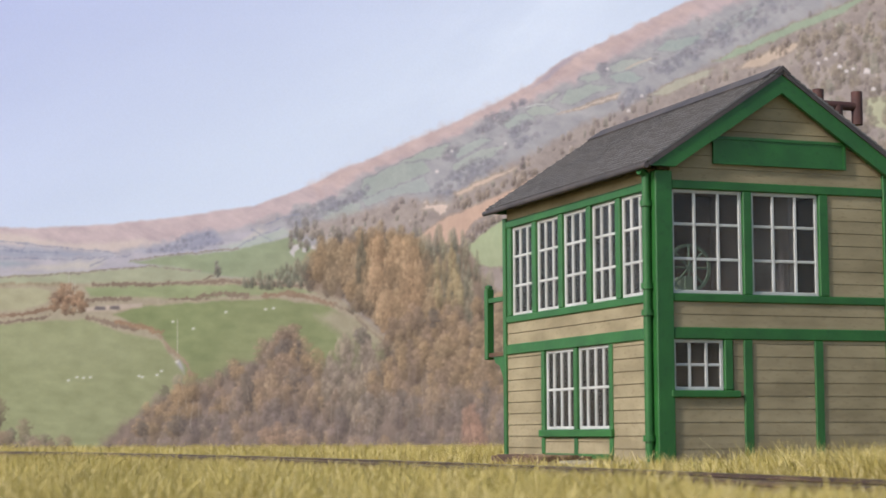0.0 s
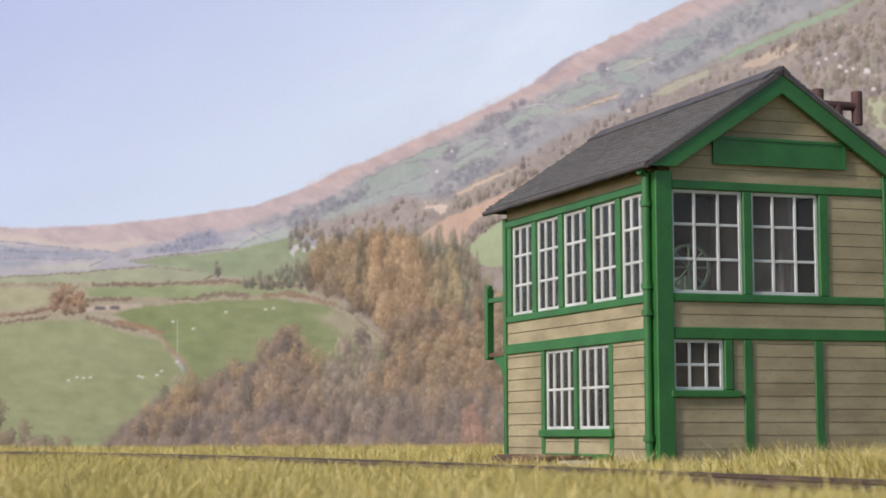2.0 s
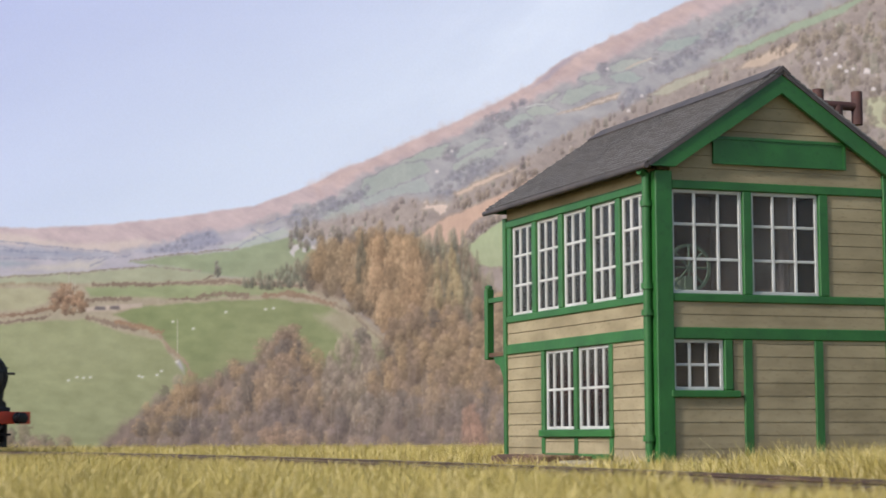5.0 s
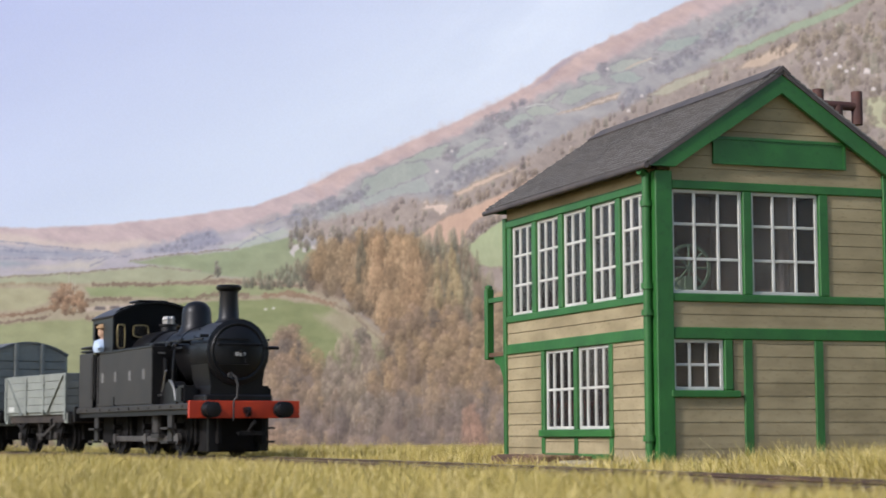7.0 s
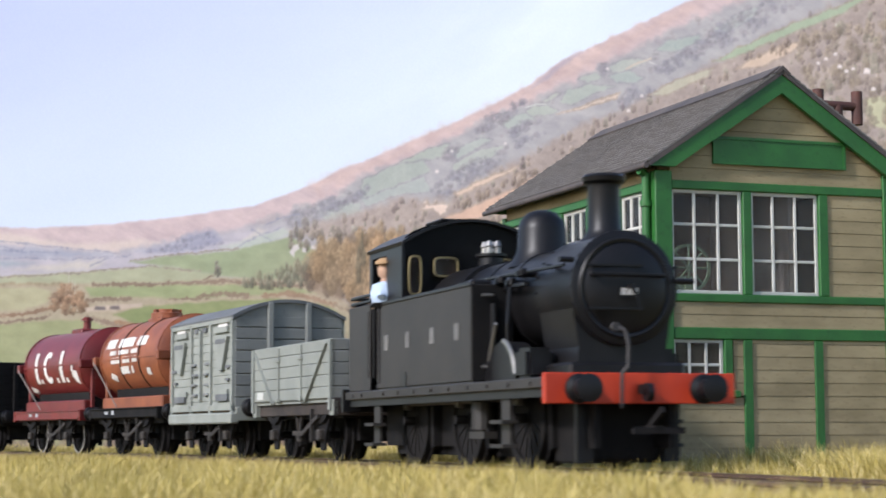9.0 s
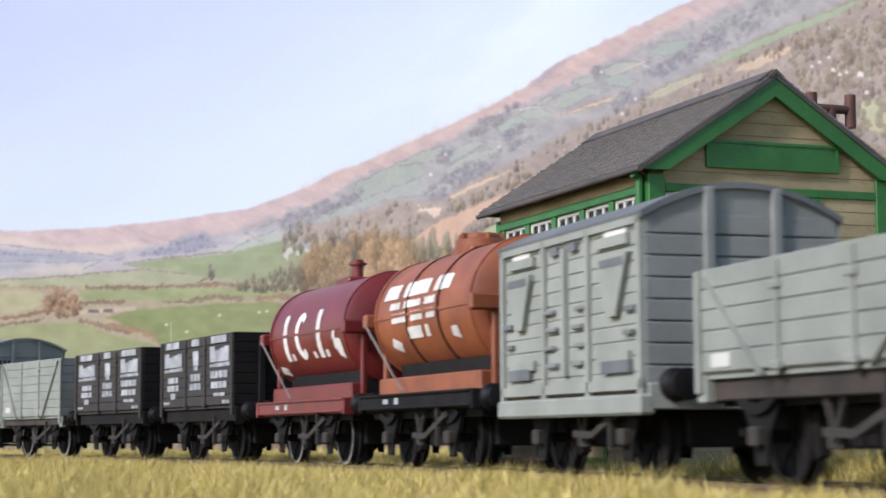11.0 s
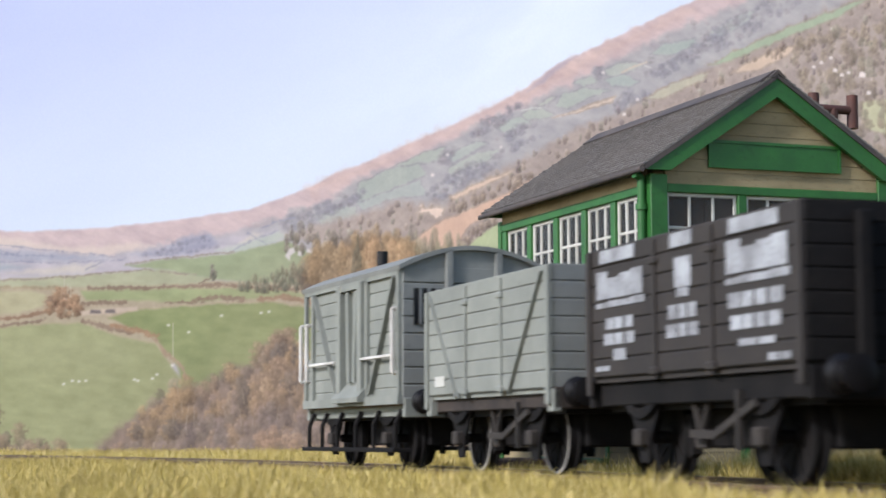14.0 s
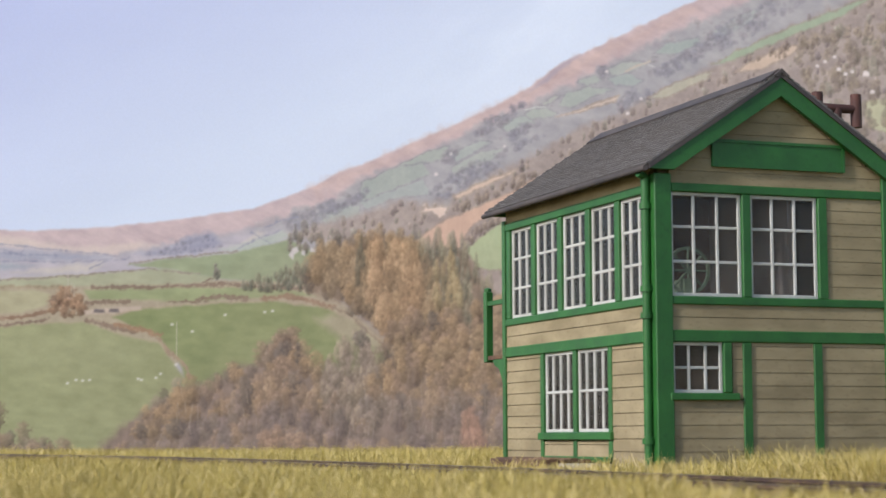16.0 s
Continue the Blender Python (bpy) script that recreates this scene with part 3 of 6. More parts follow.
    for line in ([(-60, 428), (20, 428), (60, 434), (150, 442), (210, 448)], [(-60, 446), (0, 442), (40, 445), (110, 448)], [(-60, 462), (40, 456), (120, 460), (200, 454)], [(0, 436), (36, 444), (44, 438)], [(160, 470), (190, 458), (230, 452)], [(446, 406), (480, 426)], [(420, 436), (452, 420), (500, 402)], [(470, 398), (500, 384), (528, 380)]):
        p.stroke(line, 1.8, (150, 150, 164), alpha=0.7, wobble=6, rough=1.0)
    p.fill([(240, 446), (262, 440), (300, 430), (350, 410), (368, 406), (386, 412), (396, 430), (330, 448)], (162, 160, 174), soft=4, wobble=14, amp=9)
    p.wood([(250, 446), (300, 430), (350, 412), (372, 410), (396, 430), (330, 446)], 60, 10, 7, ((156, 155, 170), (162, 160, 173), (168, 164, 174)), ("round",), alpha=0.35, light=0.05)
    # pastures and lanes of the valley floor
    p.fill([(-160, 500), (200, 492), (560, 490), (640, 560), (700, 610), (300, 640), (-160, 600)], (170, 157, 136), soft=4, wobble=8, amp=12)
    for col, poly in (((168, 168, 142), [(-160, 496), (60, 486), (190, 478), (290, 470), (400, 488), (340, 498), (160, 502), (-160, 506)]),
                      ((150, 158, 128), [(228, 464), (300, 454), (400, 446), (512, 420), (560, 440), (560, 500), (400, 490), (300, 472)]),
                      ((152, 159, 120), [(150, 508), (380, 503), (520, 508), (560, 520), (440, 522), (340, 530), (240, 526), (160, 526)]),
                      ((176, 170, 140), [(-160, 514), (60, 509), (86, 514), (94, 526), (80, 538), (40, 548), (-160, 556)]),
                      ((136, 144, 102), [(200, 556), (250, 544), (330, 536), (480, 528), (580, 542), (640, 572), (690, 612), (680, 700), (340, 700), (320, 640), (284, 592)]),
                      ((150, 153, 115), [(-160, 586), (60, 570), (150, 566), (220, 590), (284, 602), (310, 640), (340, 680), (300, 780), (-160, 870)])):
        p.fill(poly, col, soft=2.5, wobble=6, amp=11, grain=p.cloud(34, 9, 3, 3))
    p.fill([(-60, 590), (120, 580), (250, 610), (200, 650), (60, 640)], (166, 166, 132), soft=40, wobble=30, amp=8, alpha=0.4)
    p.fill([(560, 560), (610, 548), (660, 580), (690, 612), (650, 612), (600, 590)], (168, 156, 134), soft=8, wobble=10, amp=12, alpha=0.85)
    hedge, rust = (134, 116, 102), (158, 128, 104)
    for line, wd, col in (([(165, 504), (260, 503), (400, 499), (470, 504), (540, 508)], 4.5, hedge), ([(345, 528), (370, 522), (400, 520), (440, 523)], 6, hedge), ([(300, 530), (345, 529)], 2.5, hedge), ([(-60, 562), (40, 556), (90, 546), (112, 534)], 5, (138, 112, 94)), ([(-60, 576), (40, 569), (88, 560)], 4, hedge),
                          ([(155, 562), (200, 574), (238, 582)], 6, hedge), ([(205, 570), (250, 578), (285, 590)], 6, rust), ([(152, 532), (205, 530), (232, 530)], 5, hedge), ([(466, 524), (520, 520), (570, 534), (590, 540)], 6, (150, 124, 104)), ([(590, 540), (620, 552), (650, 580), (680, 605)], 3, (146, 130, 112)),
                          ([(-60, 492), (60, 488), (150, 482), (200, 476), (260, 472)], 1.8, (146, 134, 124)), ([(262, 470), (300, 476), (355, 479)], 1.8, (150, 136, 126)), ([(232, 462), (270, 456), (330, 450), (420, 440)], 2.4, (150, 140, 132)), ([(284, 594), (300, 616), (325, 640), (340, 664)], 4.5, (160, 138, 118)),
                          ([(-60, 504), (40, 503), (110, 504)], 3.5, (160, 146, 122)), ([(360, 494), (380, 488)], 2, hedge)):
        p.stroke(line, wd, col, alpha=0.9, wobble=7, rough=0.8)
    p.wood([(380, 486), (381, 470), (385, 470), (387, 486)], 3, 10, 20, ((138, 132, 122),), ("round",), alpha=0.8)
    p.fill([(108, 512), (120, 506), (128, 520), (130, 532), (118, 534)], (196, 172, 154), soft=3, wobble=6, amp=10)
    p.wood([(84, 540), (96, 514), (112, 506), (150, 510), (156, 536), (148, 550), (110, 552)], 26, 16, 18, ((136, 112, 96), (158, 128, 104), (168, 138, 112), (150, 122, 100)), ("round",), alpha=0.75)
    p.fill([(150, 544), (200, 540), (250, 537), (252, 544), (200, 550), (155, 552)], (190, 172, 156), soft=2, wobble=4, amp=8)
    for u, v in ((178, 546), (204, 545)):
        p.fill([(u - 10, v + 3), (u - 8, v - 3), (u + 7, v - 3), (u + 9, v + 3)], (112, 104, 104), soft=1.6, wobble=3, amp=6)
    for u, v0, v1 in ((122, 480, 502), (133, 498, 520), (128, 496, 514), (314, 566, 626)):
        p.stroke([(u, v0), (u, v1)], 1.3, (196, 188, 172), alpha=0.6, wobble=0, rough=0.3)
    for u, v in ((136, 668), (148, 669), (160, 668), (121, 674), (246, 666), (252, 668), (286, 657), (313, 641), (342, 582), (306, 570), (400, 553), (470, 548), (484, 546), (278, 664)):
        p.fill([(u - 3, v), (u - 1.5, v - 2), (u + 2.5, v - 2), (u + 3, v), (u + 1.5, v + 1.5), (u - 2, v + 1.5)], (212, 206, 196), soft=1.3, wobble=1, amp=5)
    # the autumn wood
    grey = ((122, 112, 106), (134, 122, 114), (144, 130, 118), (152, 136, 122), (162, 146, 128))
    russet = ((130, 112, 100), (142, 122, 106), (154, 130, 110), (164, 138, 114), (172, 146, 118))
    orange = ((138, 118, 96), (150, 128, 102), (160, 134, 104), (168, 140, 108), (172, 148, 118))
    spruce = ((124, 122, 108), (134, 130, 112), (142, 136, 114), (150, 142, 118))
    p.wood([(500, 420), (520, 400), (570, 398), (600, 404), (640, 420), (560, 440), (515, 440)], 34, 10, 18, ((146, 136, 126), (152, 142, 130), (160, 148, 134)), ("plume", "round"), alpha=0.6)
    for u, v in ((524, 420), (570, 432)):
        p.tree(u, v, 10, 30, (132, 128, 120), "cone", alpha=0.55)
    p.wood([(410, 504), (440, 496), (480, 486), (505, 472), (525, 462), (548, 470), (560, 506), (480, 508)], 80, 9, 17, ((122, 122, 108), (130, 128, 112), (140, 134, 114)), ("cone", "plume"), alpha=0.6)
    for poly in ([(512, 446), (520, 434), (528, 432), (530, 440), (522, 446), (520, 456)], [(534, 446), (536, 438), (541, 440), (541, 448)], [(550, 440), (553, 434), (562, 436), (560, 442)]):
        p.fill(poly, (206, 198, 196), soft=1.8, wobble=3, amp=10)
    upper = [(530, 490), (548, 456), (590, 432), (640, 420), (700, 420), (740, 432), (780, 440), (825, 440), (850, 480), (880, 520), (960, 560), (960, 860), (560, 860), (640, 690), (700, 606), (650, 566), (610, 530), (545, 508)]
    p.fill(upper, (134, 116, 100), soft=9, wobble=22, amp=16, grain=p.streak)
    p.wood(upper, 150, 16, 30, ((104, 94, 84), (114, 100, 88)), ("round", "plume"), alpha=0.5)
    p.wood([(735, 425), (830, 432), (862, 500), (900, 560), (800, 570), (740, 490)], 130, 11, 42, spruce, ("cone", "plume"), alpha=0.5)
    p.wood([(545, 490), (560, 452), (600, 434), (650, 424), (700, 424), (735, 440), (770, 500), (800, 560), (800, 650), (720, 660), (700, 590), (640, 540), (590, 505)], 230, 20, 46, orange, ("plume", "round", "plume"), alpha=0.62)
    p.wood([(670, 430), (720, 430), (745, 500), (740, 590), (690, 600), (664, 520)], 34, 24, 60, ((176, 144, 112), (180, 150, 118), (170, 138, 108)), ("plume",), alpha=0.6)
    p.wood([(770, 470), (800, 460), (820, 520), (810, 560), (770, 540)], 26, 12, 44, ((176, 154, 116), (164, 150, 116)), ("plume",), alpha=0.6)
    for u, v in ((641, 470), (634, 500)):
        p.tree(u, v, 14, 66, (120, 114, 98), "cone", alpha=0.7)
    p.wood([(690, 580), (740, 560), (880, 540), (960, 560), (960, 720), (660, 720)], 170, 22, 44, russet[:3] + orange[1:4], ("round", "plume"), alpha=0.62)
    p.wood([(760, 580), (900, 560), (960, 600), (960, 740), (800, 720)], 90, 20, 40, orange[2:] + russet[3:], ("round",), alpha=0.5)
    lower = [(150, 820), (215, 752), (290, 700), (345, 674), (380, 676), (415, 640), (455, 640), (478, 604), (505, 590), (530, 606), (552, 640), (566, 656), (590, 660), (640, 650), (680, 700), (960, 690), (960, 870), (150, 870)]
    p.fill(lower, (130, 114, 104), soft=9, wobble=22, amp=15, grain=p.streak)
    p.wood(lower, 150, 18, 28, ((102, 92, 86), (112, 100, 92)), ("round", "plume"), alpha=0.5)
    p.wood([(560, 650), (590, 620), (640, 610), (670, 640), (680, 740), (560, 740)], 70, 18, 50, grey[2:] + ((166, 148, 126),), ("plume",), alpha=0.6)
    p.wood([(480, 640), (490, 590), (505, 576), (522, 590), (532, 640)], 16, 26, 34, russet[1:4], ("round",), alpha=0.7)
    p.wood(lower, 330, 24, 40, grey[:4] + russet[1:] + orange[2:4], ("round", "plume", "round"), alpha=0.6, light=0.22)
    p.wood([(220, 790), (330, 700), (420, 680), (600, 760), (930, 720), (930, 860), (220, 860)], 150, 20, 34, ((128, 114, 112), (138, 122, 116), (148, 132, 124)), ("plume", "round"), alpha=0.5)
    p.wood([(240, 760), (300, 700), (340, 680), (360, 720), (300, 780)], 26, 28, 30, orange[1:4], ("round",), alpha=0.5)
    p.wood([(430, 800), (480, 760), (540, 780), (540, 830), (430, 830)], 26, 24, 32, ((168, 138, 114), (160, 132, 110)), ("round",), alpha=0.6)
    p.wood([(810, 760), (840, 740), (860, 790), (850, 820)], 10, 22, 50, ((170, 132, 112),), ("plume",), alpha=0.6)
    for u, v, wd, tl in ((312, 768, 32, 34), (436, 716, 26, 60), (250, 770, 24, 26), (528, 640, 12, 40), (860, 730, 16, 60), (766, 580, 24, 36), (640, 610, 26, 30)):
        p.tree(u, v, wd, tl, (112, 104, 98), "round", alpha=0.6)
    p.wood([(-100, 770), (10, 730), (50, 766), (80, 790), (130, 800), (160, 860), (-100, 860)], 80, 24, 40, ((132, 118, 104), (142, 124, 106), (154, 134, 112), (120, 112, 100)), ("round",), alpha=0.65)
    for k in range(110):
        u, v = p.rng.uniform(300, 940), p.rng.uniform(690, 850)
        p.stroke([(u, v), (u + p.rng.normal(0, 3), v - p.rng.uniform(14, 50))], 1.1, (112, 100, 94) if k % 3 else (176, 162, 146), alpha=0.35, wobble=5, rough=0.9, amp=6)
    # haze blended into the print's ink, thickest along the valley foot
    foot = np.clip((p.V - 620) / 160, 0, 1) * np.clip((p.U - 80) / 300, 0, 1)
    wooded = np.clip((p.V - 400) / 40, 0, 1) * np.clip((p.U - 420 + (p.V - 440) * 0.7) / 120, 0, 1)
    thick = (0.05 * np.clip((p.V - 440) / 60, 0, 1) + 0.10 * wooded + 0.10 * foot) * (0.6 + 0.8 * p.cloud(220, 110, 3))
    p.ink += (np.array((168, 148, 132)) - p.ink) * thick[..., None]
    p.hang("printed_landscape", root, ink_material())
    bm = bmesh.new()
    block(bm, -950 * UNIT, 1100 * UNIT, -420 * UNIT, 900 * UNIT, -0.6, 0)
    part("backboard", bm, material("pale_blue_board", srgb(206, 214, 232), srgb(200, 208, 230), rough=0.95, scale=60, bump=0.02), root, "pale blue board that carries the print")


backdrop()


# ---- the signal box ----
def wall_thing():
    m = pose(BOX_AT[0] * K, BOX_AT[1] * K, RAIL * K, 0, 0, math.degrees(BOX_TURN))
    root = empty("signal_box", m, label="cream boarded model signal box with green trim and slate roof", category="signal box")
    W, D = BOX_W, BOX_D
    L0, L1, M0, M1, T0, T1, EV = 2.06, 2.26, 2.69, 2.83, 4.60, 4.75, 5.12
    RX, RZ = W / 2, 6.72          # ridge
    t = 0.12                      # wall thickness
    part("wall_lining", brick(0.1, W - 0.1, D - 0.2, D - 0.08, -0.3, EV), M_CREAM, root, "plain rear wall")

    def lining(name, *a):
        part(name, brick(*a), M_DARKWALL, root)
    # lining behind boards; the window openings stay open
    for a, b, z0, z1 in ((0.05, W - 0.05, -0.3, 1.1), (1.3, W - 0.05, 1.1, L1), (0.05, W - 0.05, L1 - 0.1, M1), (3.2, W - 0.05, M1, T0), (0.05, W - 0.05, T0, EV)):
        lining("lining", a, b, 0.07, 0.13, z0, z1)
    for a, b, z0, z1 in ((0.05, D - 0.1, -0.3, 0.5), (0.05, 1.9, 0.5, L1), (4.95, D - 0.1, 0.5, L1), (0.05, D - 0.1, L1 - 0.1, M1), (0.05, D - 0.1, T0, EV)):
        lining("lining", 0.07, 0.13, a, b, z0, z1)
    lining("lining", W - 0.13, W - 0.07, 0.05, D - 0.1, -0.3, EV)
    extrude_b = bmesh.new()
    extrude(extrude_b, [(0.1, EV), (W - 0.1, EV), (RX, RZ - 0.15)], "y", D - 0.2, D - 0.1)
    part("rear_gable", extrude_b, M_CREAM, root)
    part("floor", brick(0.15, W - 0.15, 0.15, D - 0.2, 2.3, 2.4), M_DARK, root)
    part("inner_ceiling", brick(0.15, W - 0.15, 0.15, D - 0.2, 4.9, 4.95), M_DARK, root)
    # Added pale sheet indoors that makes the side windows look brighter.
    part("pane_backing", brick(2.6, 2.68, 0.15, D - 0.2, -0.2, 4.9), M_PANEBACK, root)
    part("inner_back", brick(0.15, 2.6, 3.0, 3.06, 2.4, 4.9), M_DARK, root)

    # boards
    pitch = 0.222

    def board(x0, x1, z, face, z1=None):
        """face g: the gable end; s: the side. One weatherboard, its lower edge proud."""
        z1 = min(z + pitch - (0.006 if face == "g" else 0.013), z1 or 99)
        if z1 - z < 0.03:
            return
        bm = bmesh.new()
        prof = [(0.07, z), (-0.002, z), (-0.002, z + 0.012), (0.005, z1), (0.07, z1)]
        if face == "g":
            extrude(bm, prof, "x", x0, x1)
        else:
            extrude(bm, [(p, q) for p, q in prof], "y", x0, x1)
        part("weatherboard", bm, M_CREAM, root)

    def panel(x0, x1, z0, z1, face):
        z = z0
        while z < z1:
            board(x0, x1, z, face, z1)
            z += pitch
    panel(0.27, 1.59, 0.0, 1.08, "g"), panel(1.40, 1.59, 1.11, L0, "g")
    panel(1.76, 2.97, 0.0, L0, "g"), panel(3.14, W - 0.28, 0.0, L0, "g")
    panel(0.27, W - 0.25, L1, M0, "g"), panel(3.29, W - 0.28, M1, T0, "g")
    z = T1
    while z < RZ - 0.4:
        x0 = max(0.25, (z + 0.28 - 5.06) / (RZ - 5.06) * RX)
        board(x0, W - x0, z, "g")
        z += pitch
    panel(4.95, D - 0.12, 0.0, L0, "s"), panel(0.35, 1.84, 0.0, L0, "s"), panel(1.96, 4.88, 0.12, 0.40, "s")
    panel(0.3, D - 0.12, L1, M0, "s"), panel(0.2, D - 0.12, T1, EV, "s")

    # green framing
    def trim(name, *a, proud=0.0, label=""):
        part(name, brick(*a, bev=0.015), M_GREEN, root, label)
    trim("corner_post", -0.05, 0.27, -0.05, 0.2, -0.3, EV - 0.22)
    trim("corner_post", W - 0.28, W + 0.04, -0.05, 0.2, -0.3, EV)
    trim("corner_post", -0.05, 0.12, D - 0.14, D, -0.3, EV - 0.3)
    for z0, z1 in ((L0, L1), (M0, M1), (T0, T1)):
        trim("rail_band", 0.27, W - 0.28, -0.035, 0.06, z0, z1)
        trim("rail_band", -0.035, 0.06, 0.2, D - 0.14, z0, z1)
    for x0, x1, z0, z1 in ((1.62, 1.79, M1, T0), (3.11, 3.29, M1, T0), (1.59, 1.76, -0.2, L0), (2.97, 3.14, -0.2, L0), (1.22, 1.38, 1.21, L0)):
        trim("stud", x0, x1, -0.03, 0.07, z0, z1)
    trim("window_sill", 0.2, 1.5, -0.07, 0.07, 1.08, 1.2)
    for q in (6.62, 5.34, 4.05, 2.77, 1.52):
        trim("stud", -0.03, 0.07, q - 0.09, q + 0.09, M1, T0)
    for q in (4.94, 3.41, 1.88):
        trim("stud", -0.03, 0.07, q - 0.07, q + 0.07, 0.1, L0)
    trim("window_sill", -0.08, 0.07, 1.78, 5.04, 0.42, 0.56)
    trim("base_rail", -0.03, 0.07, 1.95, 4.87, 0.02, 0.12)
    trim("name_board", 1.08, 3.62, -0.05, 0.02, 5.08, 5.5)
    bm = bmesh.new()
    for a in ((1.05, 3.65, -0.07, -0.02, 5.05, 5.1), (1.05, 3.65, -0.07, -0.02, 5.48, 5.53), (1.05, 1.1, -0.07, -0.02, 5.1, 5.48), (3.6, 3.65, -0.07, -0.02, 5.1, 5.48)):
        block(bm, *a)
    part("name_board_rim", bm, M_GREEN, root)

    # windows
    def window(u0, u1, z0, z1, cols, rows, face, stile=0.06, dep=0.03):
        w = empty("window")
        w.parent = root
        wd = 0.05

        def bar(name, a0, a1, b0, b1, d0=0.0, d1=0.05):
            if face == "g":
                part(name, brick(a0, a1, dep + d0, dep + d1, b0, b1, bev=0.008), M_WHITE, w)
            else:
                part(name, brick(dep + d0, dep + d1, a0, a1, b0, b1, bev=0.008), M_WHITE, w)
        bar("stile", u0, u0 + stile, z0, z1), bar("stile", u1 - stile, u1, z0, z1)
        bar("rail", u0 + stile, u1 - stile, z0, z0 + stile), bar("rail", u0 + stile, u1 - stile, z1 - stile, z1)
        for i in range(1, cols):
            c = u0 + (u1 - u0) * i / cols
            bar("glazing_bar", c - wd / 2, c + wd / 2, z0 + stile, z1 - stile)
        for j in range(1, rows):
            c = z0 + (z1 - z0) * j / rows
            bar("glazing_bar", u0 + stile, u1 - stile, c - wd / 2, c + wd / 2, 0.008, 0.042)
        bm = brick(u0, u1, dep + 0.02, dep + 0.026, z0, z1) if face == "g" else brick(dep + 0.02, dep + 0.026, u0, u1, z0, z1)
        g = part("pane", bm, M_GLASS, w)
        g.visible_shadow = False
    window(0.27, 1.62, M1, T0, 3, 3, "g"), window(1.79, 3.11, M1, T0, 3, 3, "g")
    window(0.27, 1.22, 1.2, L0, 3, 2, "g")
    for q0, q1 in ((5.43, 6.53), (4.14, 5.25), (2.86, 3.96), (1.61, 2.68), (0.40, 1.43)):
        window(q0, q1, M1, T0, 3, 3, "s")
    window(3.48, 4.87, 0.56, L0, 4, 2, "s"), window(1.95, 3.34, 0.56, L0, 4, 2, "s")

    # drain pipe at the corner
    bm = bmesh.new()
    rod(bm, (-0.12, 0.16, -0.25), (-0.12, 0.16, 4.86), 0.075, 12)
    for z in (0.35, 2.45, 2.9, 4.3):
        rod(bm, (-0.12, 0.16, z), (-0.12, 0.16, z + 0.1), 0.11, 12)
    rod(bm, (-0.12, 0.16, 4.84), (-0.26, 0.12, 4.9), 0.07, 12)
    part("drain_pipe", bm, M_GREEN, root, smooth=True)
    # roof
    x_e, z_e, y0, y1 = -0.24, 5.02, -0.22, D + 0.38
    slope = (RZ - z_e) / (RX - x_e)
    for sgn in (0, 1):
        fx = (lambda v: v) if not sgn else (lambda v: W - v)
        bm = bmesh.new()
        extrude(bm, [(fx(x_e), z_e), (fx(RX), RZ), (fx(RX), RZ - 0.08), (fx(x_e + 0.02), z_e - 0.08)], "y", y0, y1)
        part("roof_deck", bm, M_SLATE_DARK, root)
        rows, rng = 24, random.Random(5 + sgn)
        run = (RX - x_e) / rows
        verts, faces = [], []
        for r in range(rows):
            xa, xb = x_e + r * run - 0.03, x_e + (r + 1) * run + 0.02
            za, zb = z_e + (xa - x_e) * slope, z_e + (xb - x_e) * slope
            y = y0 - (0.125 if r % 2 else 0.0)
            while y < y1 + 0.02:
                ya, yb = max(y0, y), min(y1 + (0.07 if r % 2 else 0.0), y + 0.24)
                if yb - ya > 0.03:
                    lift = rng.uniform(0.040, 0.046)
                    ring = ((xa, za + 0.012), (xb, zb + 0.002), (xb, zb + 0.014), (xa, za + 0.012 + lift))
                    box6 = ((0, 1, 3, 2), (4, 5, 7, 6), (0, 6, 7, 1), (0, 2, 4, 6), (1, 7, 5, 3), (2, 3, 5, 4))
                    if sgn == 0 and y < 2.9 and yb - ya > 0.2:
                        SLATE_SPOTS.append((xa, za, ya + 0.002))
                    else:
                        k = len(verts)
                        for px, pz in ring:
                            verts += [(fx(px) * K, (ya + 0.002) * K, pz * K), (fx(px) * K, (yb - 0.002) * K, pz * K)]
                        faces += [[k + i for i in f] for f in box6]
                y += 0.25
        me = bpy.data.meshes.new("slate_rest")
        me.from_pydata(verts, [], faces)
        me.materials.append(M_SLATE)
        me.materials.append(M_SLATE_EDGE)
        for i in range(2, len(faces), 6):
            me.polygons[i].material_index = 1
        o = new("slate_rest", me)
        o.parent = root
        tagged(o, "rows of grey slates", kind="stuff")
        if sgn == 0:
            kinds = []
            for lift in (0.040, 0.043, 0.046):
                vv = []
                for px, pz in ((0, 0.012), (run + 0.05, (run + 0.05) * slope + 0.002), (run + 0.05, (run + 0.05) * slope + 0.014), (0, 0.012 + lift)):
                    vv += [(px * K, 0, pz * K), (px * K, 0.236 * K, pz * K)]
                me = bpy.data.meshes.new("slate")
                me.from_pydata(vv, [], box6)
                me.materials.append(M_SLATE_PIECE)
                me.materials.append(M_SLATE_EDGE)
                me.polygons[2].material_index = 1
                kinds.append(me)
            for xa, za, ya in SLATE_SPOTS:
                o = new("slate", rng.choice(kinds))
                o.parent = root
                o.matrix_basis = at(xa, ya, za)
        # barge boards
        for ya in (y0 + 0.03, D + 0.26):
            bm = bmesh.new()
